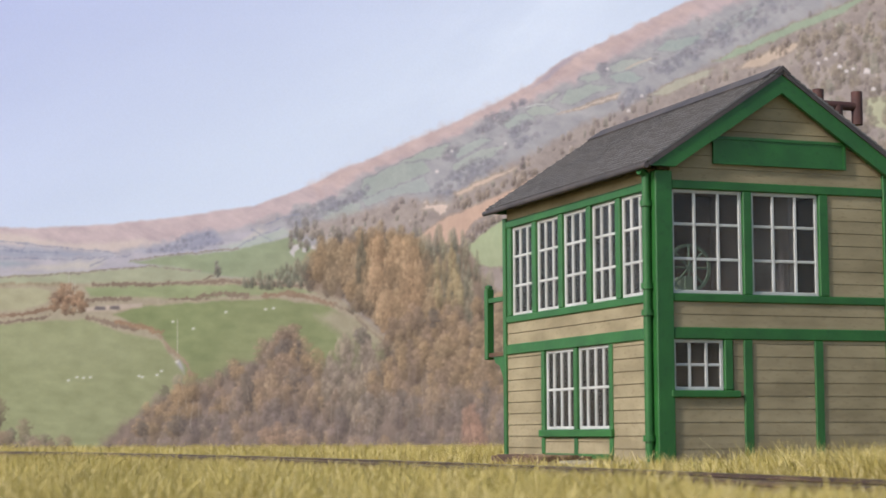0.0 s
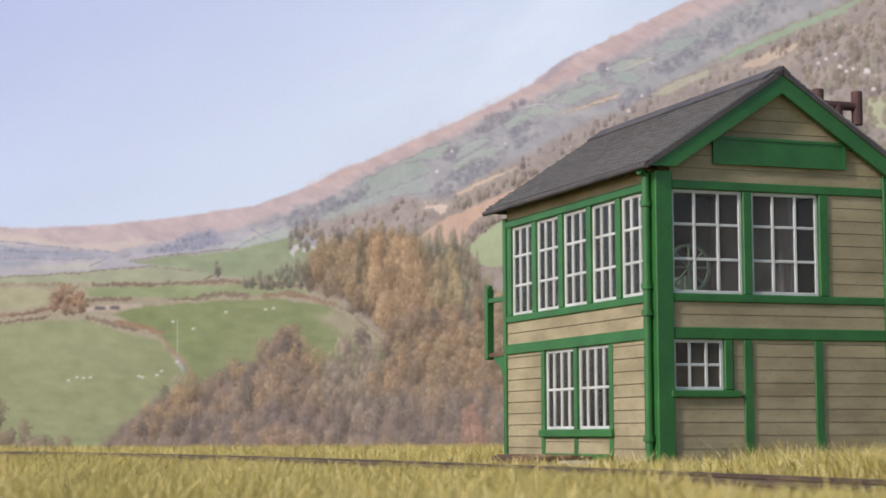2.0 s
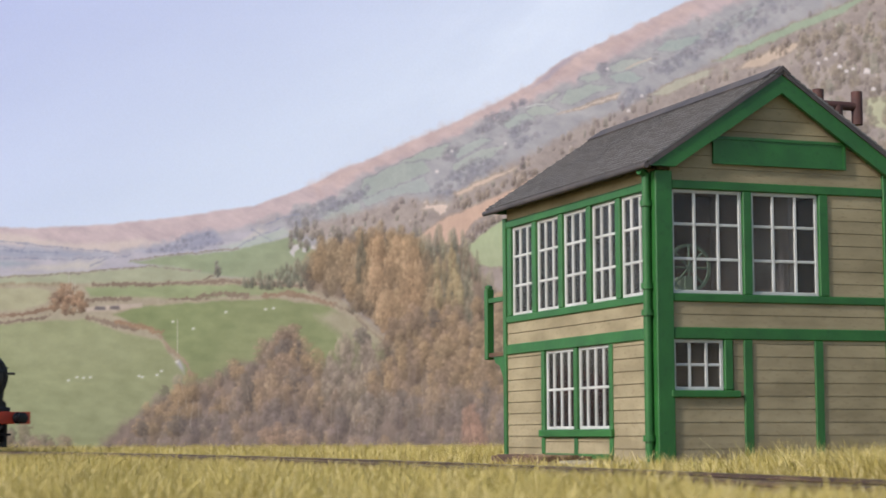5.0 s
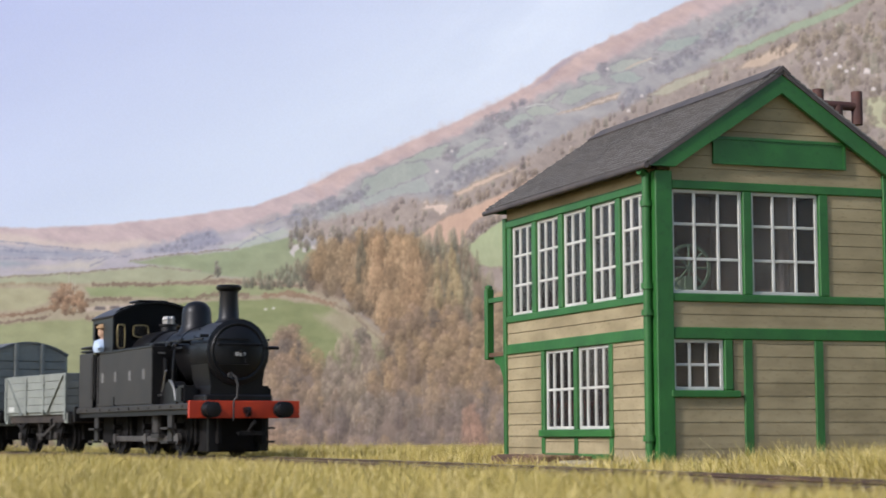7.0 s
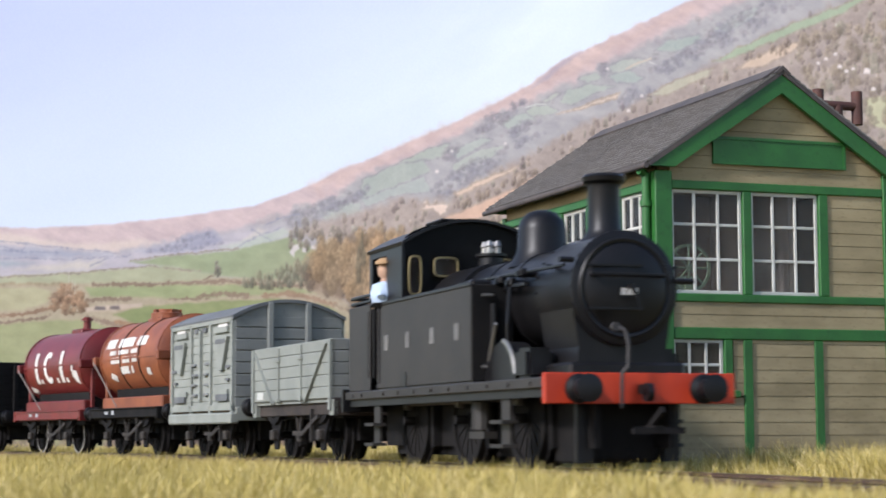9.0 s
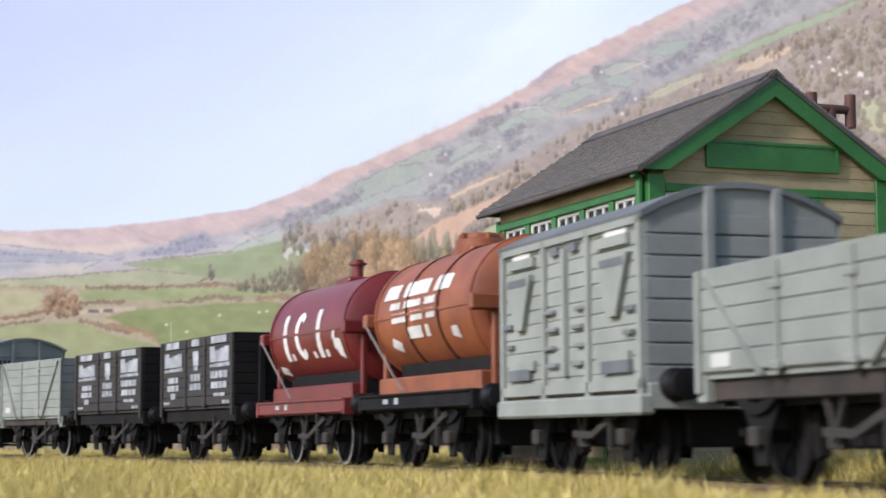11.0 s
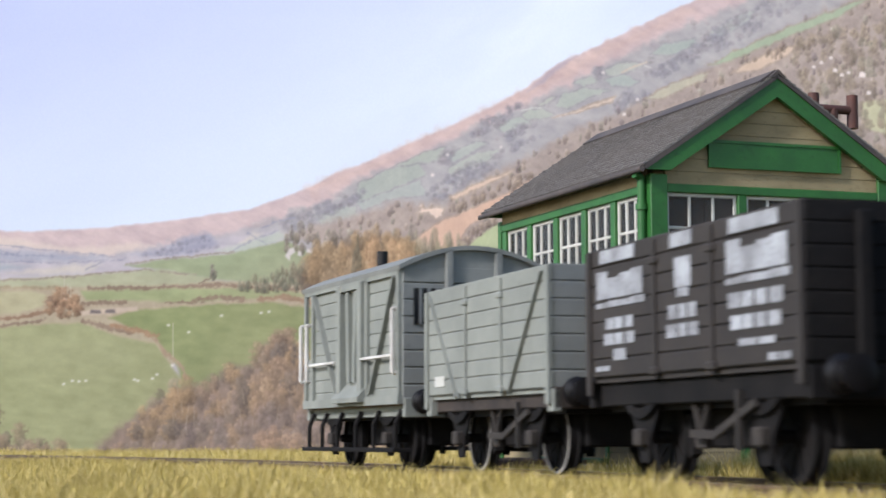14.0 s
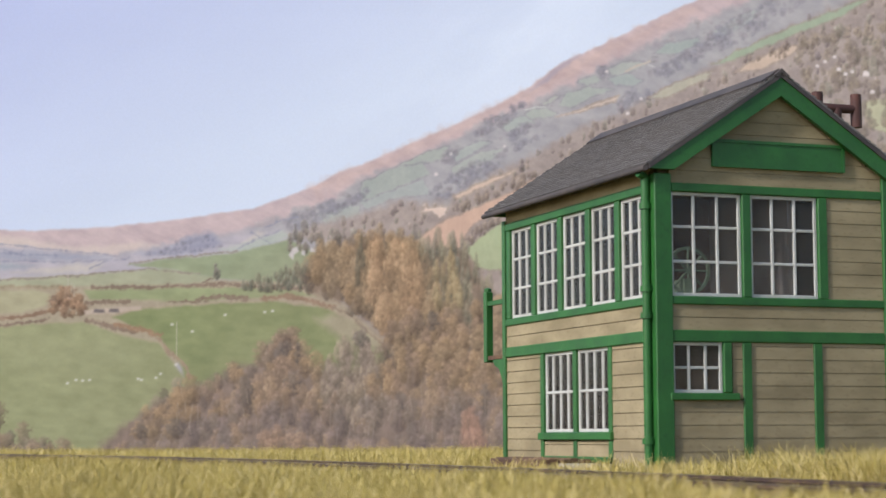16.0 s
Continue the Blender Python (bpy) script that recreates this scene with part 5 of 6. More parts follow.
def goods_van(centre):
    root = empty("goods_van", label="light grey planked goods van with a curved roof", category="wagon")
    L, w, z0, eave, rise = 4.6, 1.2, 1.02, 2.96, 0.36
    h = L / 2
    underframe(root, L, 2.75, sole=M_VAN, sole_z=(0.8, 1.04))
    part("floor", brick(-h, h, -w + 0.03, w - 0.03, 0.97, 1.03), M_INSIDE, root)
    for sy in (-1, 1):
        planked(root, "x", -h, h, sy * w, z0, eave, 11, M_VAN)
        part("step_plate", brick(-h + 0.02, h + 0.04, sy * 1.2 - 0.1, sy * 1.2 + 0.1, 0.72, 0.95, bev=0.03), M_VAN, root, "projecting sole plate below the body")
        y = sy * (w + 0.02)
        bm = bmesh.new()
        for x in (-h + 0.06, -0.72, 0.72, h - 0.06):
            block(bm, x - 0.06, x + 0.06, y - 0.03, y + 0.03, z0 - 0.1, eave)
        block(bm, -h, h, y - 0.03, y + 0.03, eave - 0.12, eave - 0.02), block(bm, -h, h, y - 0.03, y + 0.03, z0 - 0.02, z0 + 0.1)
        part("body_frame", bm, M_VAN, root)
        for d in (-1, 1):
            bm = bmesh.new()
            extrude(bm, [(d * 2.0, eave - 0.42), (d * 1.12, eave - 0.42), (d * 1.12, eave - 0.5), (d * 1.4, eave - 1.12), (d * 1.66, eave - 1.12)], "y", y - 0.06, y + 0.06)
            block(bm, d * 1.5 - 0.45, d * 1.5 + 0.45, y - 0.035, y + 0.035, eave - 0.32, eave - 0.2)
            block(bm, d * 1.5 - 0.45, d * 1.5 + 0.45, y - 0.035, y + 0.035, z0 + 0.3, z0 + 0.42)
            part("side_brace", bm, M_VAN, root)
            bm = bmesh.new()
            block(bm, d * 1.56 - 0.34, d * 1.56 + 0.34, y - 0.064, y + 0.064, eave - 0.56, eave - 0.46), block(bm, d * 1.58 - 0.4, d * 1.58 + 0.4, y - 0.04, y + 0.04, z0 + 0.18, z0 + 0.32)
            block(bm, d * 0.3 - 0.12, d * 0.3 + 0.12, y - 0.04, y + 0.04, eave - 0.26, eave - 0.16)
            block(bm, d * 2.0 - 0.16, d * 2.0 + 0.16, y - 0.04, y + 0.04, z0 + 0.86, z0 + 0.92), block(bm, d * 1.95 - 0.12, d * 1.95 + 0.12, y - 0.04, y + 0.04, z0 + 0.6, z0 + 0.65)
            part("dark_slot", bm, M_ROOF, root)
            bm = bmesh.new()
            for k in range(4):
                block(bm, d * (0.42 + 0.1 * (k % 2)) - 0.16, d * (0.42 + 0.1 * (k % 2)) + 0.16, y - 0.045, y + 0.045, z0 + 0.3 + 0.22 * k, z0 + 0.36 + 0.22 * k, bev=0.012)
            part("door_hinge", bm, M_GREYDARK, root)
        bm = bmesh.new()
        block(bm, -0.06, 0.06, y - 0.05, y + 0.05, z0 + 0.2, eave - 0.2)
        part("door_bar", bm, M_VAN, root)
        bars(root, sy * (w + 0.012), [(-sy * 1.55, 2.8, 0.72, 0.2, 1), (sy * 1.55, 2.8, 0.72, 0.2, 1)], M_LETTER, "paper_label")
    for d in (-1, 1):
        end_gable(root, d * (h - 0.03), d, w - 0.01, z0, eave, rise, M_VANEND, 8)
    part("roof", roof_arc(bmesh.new(), w + 0.06, eave, rise, -h - 0.06, h + 0.06), M_ROOF, root, "curved dark grey roof", smooth=True)
    RIDERS.append((root, centre, 2.75))


def brake_van(centre):
    root = empty("brake_van", label="light grey planked brake van with veranda and footboards", category="wagon")
    L, w, z0, eave, rise = 5.3, 1.2, 1.05, 3.17, 0.34
    h = L / 2
    underframe(root, L, 3.0, sole=M_GREY, sole_z=(0.82, 1.08), brake=False)
    part("floor", brick(-h, h, -w + 0.03, w - 0.03, 0.99, 1.05), M_INSIDE, root)
    for sy in (-1, 1):
        planked(root, "x", -h + 0.55, h, sy * w, z0, eave - 0.12, 9, M_GREY)
        planked(root, "x", -h, -h + 0.5, sy * w, z0, z0 + 0.85, 4, M_GREY)
        y = sy * (w + 0.025)
        bm = bmesh.new()
        block(bm, -h, h, y - 0.03, y + 0.03, eave - 0.14, eave - 0.02), block(bm, -h, h, y - 0.05, y + 0.05, z0 - 0.04, z0 + 0.1)
        for x in (-h + 0.06, -h + 0.5, -0.5, 0.98, h - 0.07):
            block(bm, x - 0.06, x + 0.06, y - 0.03, y + 0.03, z0, eave - 0.04)
        part("body_frame", bm, M_GREY, root)
        for a, b in (((-h + 0.62, eave - 0.15), (-0.66, z0 + 0.15)), ((h - 0.2, eave - 0.15), (1.2, z0 + 0.15))):
            bm = bmesh.new()
            beam(bm, (a[0], y, a[1]), (b[0], y, b[1]), 0.13, 0.05)
            part("side_brace", bm, M_GREY, root)
        for a, b in ((-h + 0.55, -0.6), (0.8, h - 0.2)):
            bm = bmesh.new()
            tube(bm, [(a, sy * (w + 0.11), z0 + 0.72), (b, sy * (w + 0.11), z0 + 0.72)], 0.028)
            part("hand_rail", bm, M_LETTER, root, "white hand rail")
        for x in (-h + 0.02, -h + 0.38, h - 0.12):
            bm = bmesh.new()
            tube(bm, [(x, sy * w, z0 + 1.45), (x, sy * (w + 0.12), z0 + 1.45), (x, sy * (w + 0.12), z0 + 0.45), (x, sy * w, z0 + 0.45)], 0.035)
            part("grab_rail", bm, M_LETTER, root, "white upright grab rail")
        b = part("footboard", brick(-h + 0.1, h - 0.1, sy * 1.16 - 0.16, sy * 1.16 + 0.16, 0.26, 0.33, bev=0.01), M_UNDER, root, "long lower footboard")
        for x in (-h + 0.25, -1.6, -0.7, 0.35, 1.3, h - 0.25):
            bm = bmesh.new()
            tube(bm, [(x, sy * 1.12, 0.92), (x, sy * 1.22, 0.7), (x, sy * 1.22, 0.3)], 0.04)
            part("step_iron", bm, M_UNDER, b)
        for x0, x1 in ((-0.44, -0.24), (0.72, 0.92)):
            part("lookout_post", brick(x0, x1, y - 0.11, y + 0.11, z0 + 0.14, eave - 0.1, bev=0.015), M_GREY, root)
        part("lookout_header", brick(-0.24, 0.72, y - 0.09, y + 0.09, eave - 0.22, eave - 0.1), M_GREY, root)
        for x0, x1 in ((0.02, 0.1), (0.5, 0.38)):
            part("lookout_strut", beam(bmesh.new(), (x0, y, eave - 0.24), (x1, y, z0 + 0.36), 0.12, 0.14), M_GREY, root)
        bm = bmesh.new()
        extrude(bm, [(sy * w, z0 + 0.34), (sy * (w + 0.2), z0 + 0.1), (sy * (w + 0.2), z0 + 0.02), (sy * w, z0 + 0.02)], "x", -0.5, 0.98)
        part("lookout_foot", bm, M_GREY, root, "sloping foot of the side lookout")
    end_gable(root, h - 0.03, 1, w - 0.01, z0, eave, rise, M_VANEND, 8)
    for y in (0.76, -0.76):
        part("end_window", brick(h - 0.0, h + 0.03, y - 0.25, y + 0.25, 2.25, 2.82), M_BLACK, root, "dark barred end window")
        bm = bmesh.new()
        for k in (-0.14, 0, 0.14):
            block(bm, h + 0.028, h + 0.05, y + k - 0.02, y + k + 0.02, 2.25, 2.82)
        part("window_bar", bm, M_GREYDARK, root)
    end_gable(root, -h + 0.56, -1, w - 0.06, z0, eave, rise, M_VANEND, 8)
    part("veranda_end", brick(-h, -h + 0.08, -w, w, z0, z0 + 0.85), M_GREYDARK, root)
    part("roof", roof_arc(bmesh.new(), w + 0.08, eave, rise, -h - 0.08, h + 0.08), M_VANEND, root, "curved mid grey roof", smooth=True)
    bm = bmesh.new()
    rod(bm, (-0.85, -0.35, 3.3), (-0.85, -0.35, 3.74), 0.1, 12)
    part("stove_chimney", bm, M_BLACK, root, "short black stove chimney", smooth=True)
    RIDERS.append((root, centre, 3.0))


def tank_wagon(centre, paint, frame_paint, sole_paint, label, white, lettering, dome):
    root = empty("tank_wagon", label=label, category="wagon")
    L = 5.35
    h = L / 2
    underframe(root, L, 2.95, white=white, sole=sole_paint, sole_z=(0.9, 1.14))
    zc, r, b, back = 2.42, 0.98, 2.28, 2.46
    bm = bmesh.new()
    lathe(bm, [(0, -back - 0.06), (r * 0.5, -back - 0.05), (r * 0.9, -back), (r, -back + 0.06), (r, b - 0.06), (r * 0.9, b), (r * 0.5, b + 0.08), (0, b + 0.1)], Matrix.Translation((0, 0, zc)) @ pose(0, 0, 0, 0, 90), 40)
    barrel = part("barrel", bm, paint, root, smooth=True)
    bm = bmesh.new()
    for sy in (-1, 1):
        block(bm, -back, b, sy * (r + 0.005) - 0.012, sy * (r + 0.005) + 0.012, zc - 0.03, zc + 0.02)
    for x in (-back + 0.12, b - 0.12):
        lathe(bm, [(r, -0.04), (r + 0.025, -0.04), (r + 0.025, 0.04), (r, 0.04)], Matrix.Translation((x, 0, zc)) @ pose(0, 0, 0, 0, 90), 40)
    part("seam", bm, paint, barrel, smooth=True)
    bm = bmesh.new()
    for x in (-0.75, 0.75):
        lathe(bm, [(r + 0.004, -0.025), (r + 0.02, -0.025), (r + 0.02, 0.025), (r + 0.004, 0.025)], Matrix.Translation((x, 0, zc)) @ pose(0, 0, 0, 0, 90), 40)
    if not white:
        part("tank_strap", bm, M_UNDER, barrel, "dark steel band", smooth=True)
    else:
        bm.free()
    # filler dome
    bm = bmesh.new()
    if dome:
        lathe(bm, [(0.4, -0.12), (0.4, 0.14), (0.3, 0.17), (0.3, 0.24), (0, 0.26)], Matrix.Translation((0, 0, zc + r)), 24)
        block(bm, -0.5, 0.5, -0.34, 0.34, zc + r - 0.1, zc + r + 0.03, bev=0.03)
        for k in range(6):
            rod(bm, (0.34 * cos(k), 0.34 * sin(k), zc + r + 0.1), (0.34 * cos(k), 0.34 * sin(k), zc + r + 0.24), 0.04, 6)
    else:
        block(bm, -0.4, 0.4, -0.3, 0.3, zc + r - 0.1, zc + r + 0.06, bev=0.03)
        rod(bm, (0.05, 0, zc + r), (0.05, 0, zc + r + 0.4), 0.11, 14), rod(bm, (0.05, 0, zc + r + 0.3), (0.05, 0, zc + r + 0.35), 0.17, 14)
    part("filler", bm, paint, barrel, smooth=True)
    # cradle and end timbers
    for d in (-1, 1):
        x = d * (b + 0.2) if d > 0 else -back - 0.12
        e = part("end_timber", brick(x - 0.09, x + 0.09, -1.12, 1.12, zc - 0.14, zc + 0.1, bev=0.03), frame_paint, root)
        for y in (-0.72, 0.72):
            part("end_post", brick(x - 0.05, x + 0.05, y - 0.05, y + 0.05, 1.16, zc - 0.14, bev=0.02), frame_paint, root)
        for sy in (-1, 1):
            if d < 0:
                bm = beam(bmesh.new(), (x, sy * 1.12, zc - 0.04), (-0.55, sy * 1.12, 1.2), 0.024, 0.028)
                part("tie_rod", bm, M_TIE, root, "bare steel diagonal tie rod")
    bm = bmesh.new()
    extrude(bm, [(-0.62, 1.16)] + arc(0, zc, r + 0.012, 230, 310, 12) + [(0.62, 1.16)], "x", -b + 0.25, b - 0.25)
    part("cradle", bm, M_UNDER, root, "dark cradle under the barrel")
    for sy in (-1, 1):
        part("long_bearer", brick(-b - 0.1, b + 0.1, sy * 0.8 - 0.12, sy * 0.8 + 0.12, 1.15, 1.44, bev=0.03), frame_paint, root)
        part("sole_plate", brick(-h, h, sy * 1.12 - 0.03, sy * 1.12 + 0.03, 0.94, 1.16, bev=0.01), sole_paint, root)
        for z in (0.945, 1.15):
            part("flange", brick(-h, h, sy * 1.16 - 0.03, sy * 1.16 + 0.03, z - 0.018, z + 0.018, bev=0.006), sole_paint, root)
        bars(root, sy * 1.152, [(-sy * -1.3, 1.05, 0.28, 0.08, 1), (-sy * -0.75, 1.05, 0.2, 0.1, 1)], M_COALTEXT, "data_plate")
    lettering(barrel, zc, r + 0.006)
    RIDERS.append((root, centre, 2.95))


def wrap(root, zc, r, pieces, name="lettering_bar", th=0.006):
    """Painted shapes bent round the barrel: quads of (x, arc height) on both flanks."""
    for sy in (-1, 1):
        for quad in pieces:
            bm = bmesh.new()
            (x0, a0), (x1, a1), (x2, a2), (x3, a3) = quad
            n = 5
            rows = []
            for i in range(n + 1):
                f = i / n
                pa, pb = (x0 + (x3 - x0) * f, a0 + (a3 - a0) * f), (x1 + (x2 - x1) * f, a1 + (a2 - a1) * f)
                rows.append([[bm.verts.new((-sy * p[0] * -1 if sy > 0 else p[0], sy * (r + k) * cos(p[1] / r), zc + (r + k) * sin(p[1] / r))) for p in (pa, pb)] for k in (0, th)])
            for u, v in zip(rows, rows[1:]):
                for k in (0, 1):
                    bm.faces.new((u[k][0], u[k][1], v[k][1], v[k][0]))
                for e in (0, 1):
                    bm.faces.new((u[0][e], u[1][e], v[1][e], v[0][e]))
            bm.faces.new((rows[0][0][0], rows[0][0][1], rows[0][1][1], rows[0][1][0]))
            bm.faces.new((rows[-1][0][0], rows[-1][0][1], rows[-1][1][1], rows[-1][1][0]))
            part(name, bm, M_LETTER, root)


def big_letters(root, zc, r):
    def bar(x, w, a0, a1):
        return [(x, a0), (x + w, a0), (x + w, a1), (x, a1)]
    p = [bar(-1.48, 0.22, -0.5, 0.4), bar(-1.12, 0.16, -0.5, -0.36), bar(0.58, 0.22, -0.5, 0.4), bar(0.96, 0.16, -0.5, -0.36), bar(0.22, 0.15, -0.5, -0.36)]
    k = 10
    for i in range(k):
        a, b = radians(50 + 260 * i / k), radians(50 + 260 * (i + 1) / k)
        p.append([(-0.36 + 0.17 * cos(a), -0.05 + 0.3 * sin(a)), (-0.36 + 0.36 * cos(a), -0.05 + 0.46 * sin(a)), (-0.36 + 0.36 * cos(b), -0.05 + 0.46 * sin(b)), (-0.36 + 0.17 * cos(b), -0.05 + 0.3 * sin(b))])
    wrap(root, zc, r, p, "white_letter_shape")
    wrap(root, zc, r, [[(1.5, -0.36), (1.95, -0.42), (1.9, -0.2), (1.55, -0.16)], [(1.68, -0.5), (1.9, -0.58), (1.92, -0.4), (1.6, -0.34)], [(1.45, -0.18), (1.62, -0.18), (1.66, -0.02), (1.52, -0.06)], [(-2.3, -0.76), (-1.9, -0.84), (-1.85, -0.66), (-2.2, -0.58)]], "peeling_label")


def small_letters(root, zc, r):
    rng = random.Random(3)
    p = []
    for row, (x0, x1, a0, a1, n) in enumerate(((-2.0, 1.2, 0.28, 0.54, 13), (-1.6, 0.6, 0.1, 0.22, 13), (-1.5, 0.6, -0.12, 0.04, 11), (-0.8, 0.25, -0.4, -0.2, 6))):
        w = (x1 - x0) / n
        for i in range(n):
            if i in ((3, 9) if row < 2 else (4, 8)):
                continue
            a = x0 + i * w
            p.append([(a, a0), (a + w * 0.93, a0), (a + w * 0.96, a1 - rng.uniform(0, 0.03)), (a + 0.03, a1)])
    wrap(root, zc, r, p)
    wrap(root, zc, r, [[(-1.75, -0.5), (-1.35, -0.62), (-1.25, -0.45), (-1.6, -0.35)], [(1.2, -0.45), (1.5, -0.5), (1.5, -0.3), (1.25, -0.3)]], "peeling_label")


def tank_engine(centre):
    root = empty("tank_locomotive", label="black six-wheeled tank locomotive with a red buffer beam", category="locomotive")
    part("running_plate", brick(-4.6, 4.5, -1.28, 1.28, 1.06, 1.2, bev=0.015), M_TANKSIDE, root)
    part("valance", brick(-4.5, 4.4, -1.22, -1.14, 0.95, 1.07), M_BLACK, root), part("valance", brick(-4.5, 4.4, 1.14, 1.22, 0.95, 1.07), M_BLACK, root)
    for d, x in ((1, 4.5), (-1, -4.6)):
        part("buffer_beam", brick(min(x, x + d * 0.1), max(x, x + d * 0.1), -1.32, 1.32, 0.86, 1.25, bev=0.01), M_REDBEAM if d > 0 else M_BLACK, root, "vermilion buffer beam" if d > 0 else "black rear buffer beam")
        for y in (-0.864, 0.864):
            buffer(root, x + d * 0.1, y, d)
        bm = bmesh.new()
        block(bm, min(x + d * 0.1, x + d * 0.28), max(x + d * 0.1, x + d * 0.28), -0.05, 0.05, 0.98, 1.1)
        lathe(bm, [(0.05, -0.04), (0.12, -0.04), (0.12, 0.04), (0.05, 0.04), (0.05, -0.04)], Matrix.Translation((x + d * 0.3, 0, 1.0)) @ pose(0, 0, 0, 90), 14)
        part("draw_hook", bm, M_BLACK, root)
        coupling(root, x, d)
    for y in (-0.52, 0.52):
        part("main_frame", brick(-4.5, 4.4, y - 0.04, y + 0.04, 0.3, 1.06), M_UNDER, root)
    # Full-length dark block added for the black shade between the frames.
    part("frame_shade_block", brick(-4.2, 4.0, -0.45, 0.45, 0.16, 1.0), M_UNDER, root)
    # boiler and smokebox
    Z = 2.37
    turn = lambda x: Matrix.Translation((x, 0, Z)) @ pose(0, 0, 0, 0, 90)
    bm = bmesh.new()
    lathe(bm, [(0.68, 0), (0.68, 4.6)], turn(-1.6), 44)
    boiler = part("boiler", bm, M_BLACK, root, smooth=True)
    bm = bmesh.new()
    for x in (-0.5, 0.6, 1.7, 2.75):
        lathe(bm, [(0.68, -0.04), (0.695, -0.04), (0.695, 0.04), (0.68, 0.04)], turn(x), 44)
    part("boiler_band", bm, M_BLACK, boiler, smooth=True)
    bm = bmesh.new()
    lathe(bm, [(0.68, 0), (0.74, 0.02), (0.74, 1.2), (0.755, 1.22), (0.755, 1.27), (0.72, 1.29), (0.0, 1.29)], turn(2.85), 44)
    smoke = part("smokebox", bm, M_BLACK, root, smooth=True)
    bm = bmesh.new()
    lathe(bm, [(0.58, 0.0), (0.58, 0.035), (0.52, 0.07), (0.28, 0.12), (0, 0.14)], turn(4.13), 40)
    part("smokebox_door", bm, M_BLACK, smoke, smooth=True)
    bm = bmesh.new()
    lathe(bm, [(0.6, 0.0), (0.6, 0.03), (0.64, 0.04), (0.66, 0.02), (0.66, 0.0)], turn(4.135), 40)
    part("door_ring", bm, M_BLACK, smoke, smooth=True)
    bm = bmesh.new()
    tube(bm, [(4.3, -0.5, Z + 0.16), (4.32, 0.0, Z + 0.16), (4.3, 0.5, Z + 0.16)], 0.022)
    for y in (-0.5, 0.5):
        rod(bm, (4.16, y, Z + 0.16), (4.3, y, Z + 0.16), 0.03, 8)
    part("door_handrail", bm, M_BLACK, smoke)
    bm = bmesh.new()
    for k in range(22):
        a = 2 * pi * k / 22
        for x in (2.9, 4.1):
            rod(bm, (x, 0.73 * cos(a), Z + 0.73 * sin(a)), (x, 0.765 * cos(a), Z + 0.765 * sin(a)), 0.018, 6)
    part("rivet", bm, M_BLACK, smoke)
    bm = bmesh.new()
    for z in (-0.28, 0.28):
        beam(bm, (4.23, -0.56, Z + z), (4.26, 0.2, Z + z), 0.05, 0.03)
    rod(bm, (4.25, 0, Z), (4.42, 0, Z), 0.035, 8), beam(bm, (4.4, 0, Z), (4.4, 0.1, Z - 0.26), 0.03, 0.03)
    rod(bm, (4.14, -0.92, Z + 0.35), (4.14, -0.72, Z + 0.35), 0.04, 8), rod(bm, (4.14, 0.72, Z + 0.1), (4.14, 0.98, Z + 0.1), 0.04, 8)
    part("door_strap", bm, M_BLACK, smoke)
    part("number_plate", brick(4.27, 4.285, -0.15, 0.15, Z - 0.13, Z + 0.01), M_BLACK, smoke)
    bars_front = bmesh.new()
    for i in range(3):
        block(bars_front, 4.285, 4.29, -0.12 + 0.085 * i, -0.055 + 0.085 * i, Z - 0.105, Z - 0.015)
    part("plate_bar", bars_front, M_LETTER, smoke)
    bm = bmesh.new()
    extrude(bm, [(-0.66, 1.2), (0.66, 1.2), (0.62, 1.6), (0.7, 2.1), (-0.7, 2.1), (-0.62, 1.6)], "x", 2.9, 4.05)
    part("saddle", bm, M_BLACK, smoke)
    part("smokebox_base", brick(3.0, 4.22, -0.82, 0.82, 1.2, 1.4, bev=0.04), M_BLACK, smoke)
    bm = bmesh.new()
    lathe(bm, [(0.34, -0.1), (0.27, -0.02), (0.235, 0.06), (0.225, 0.3), (0.215, 0.62), (0.225, 0.66), (0.285, 0.7), (0.3, 0.76), (0.26, 0.8), (0.18, 0.8), (0.17, 0.5), (0, 0.5)], Matrix.Translation((3.5, 0, 3.13)), 30)
    part("chimney", bm, M_BLACK, root, smooth=True)
    bm = bmesh.new()
    lathe(bm, [(0.5, -0.18), (0.42, -0.05), (0.365, 0.08), (0.355, 0.36), (0.32, 0.5), (0.22, 0.61), (0.1, 0.65), (0, 0.66)], Matrix.Translation((1.28, 0, 3.05)), 32)
    part("dome", bm, M_BLACK, root, smooth=True)
    bm = bmesh.new()
    lathe(bm, [(0.2, 0), (0.19, 0.22), (0.24, 0.24), (0.24, 0.28), (0, 0.28)], Matrix.Translation((-0.85, 0, 2.98)), 20)
    part("safety_valve", bm, M_BLACK, root, smooth=True)
    bm = bmesh.new()
    for x in (-0.1, 0.1):
        for y in (-0.07, 0.07):
            lathe(bm, [(0.05, 0), (0.045, 0.1), (0.065, 0.12), (0.03, 0.2), (0, 0.21)], Matrix.Translation((-0.85 + x, y, 3.26)), 10)
    part("valve_pop", bm, M_STEEL, root, "bright steel valve tops", smooth=True)
    # firebox top ahead of the cab
    bm = bmesh.new()
    extrude(bm, arc(0, 2.3, 0.8, 0, 180, 18) + [(-0.8, 1.3), (0.8, 1.3)], "x", -1.7, -0.35)
    part("firebox", bm, M_BLACK, root, smooth=True)
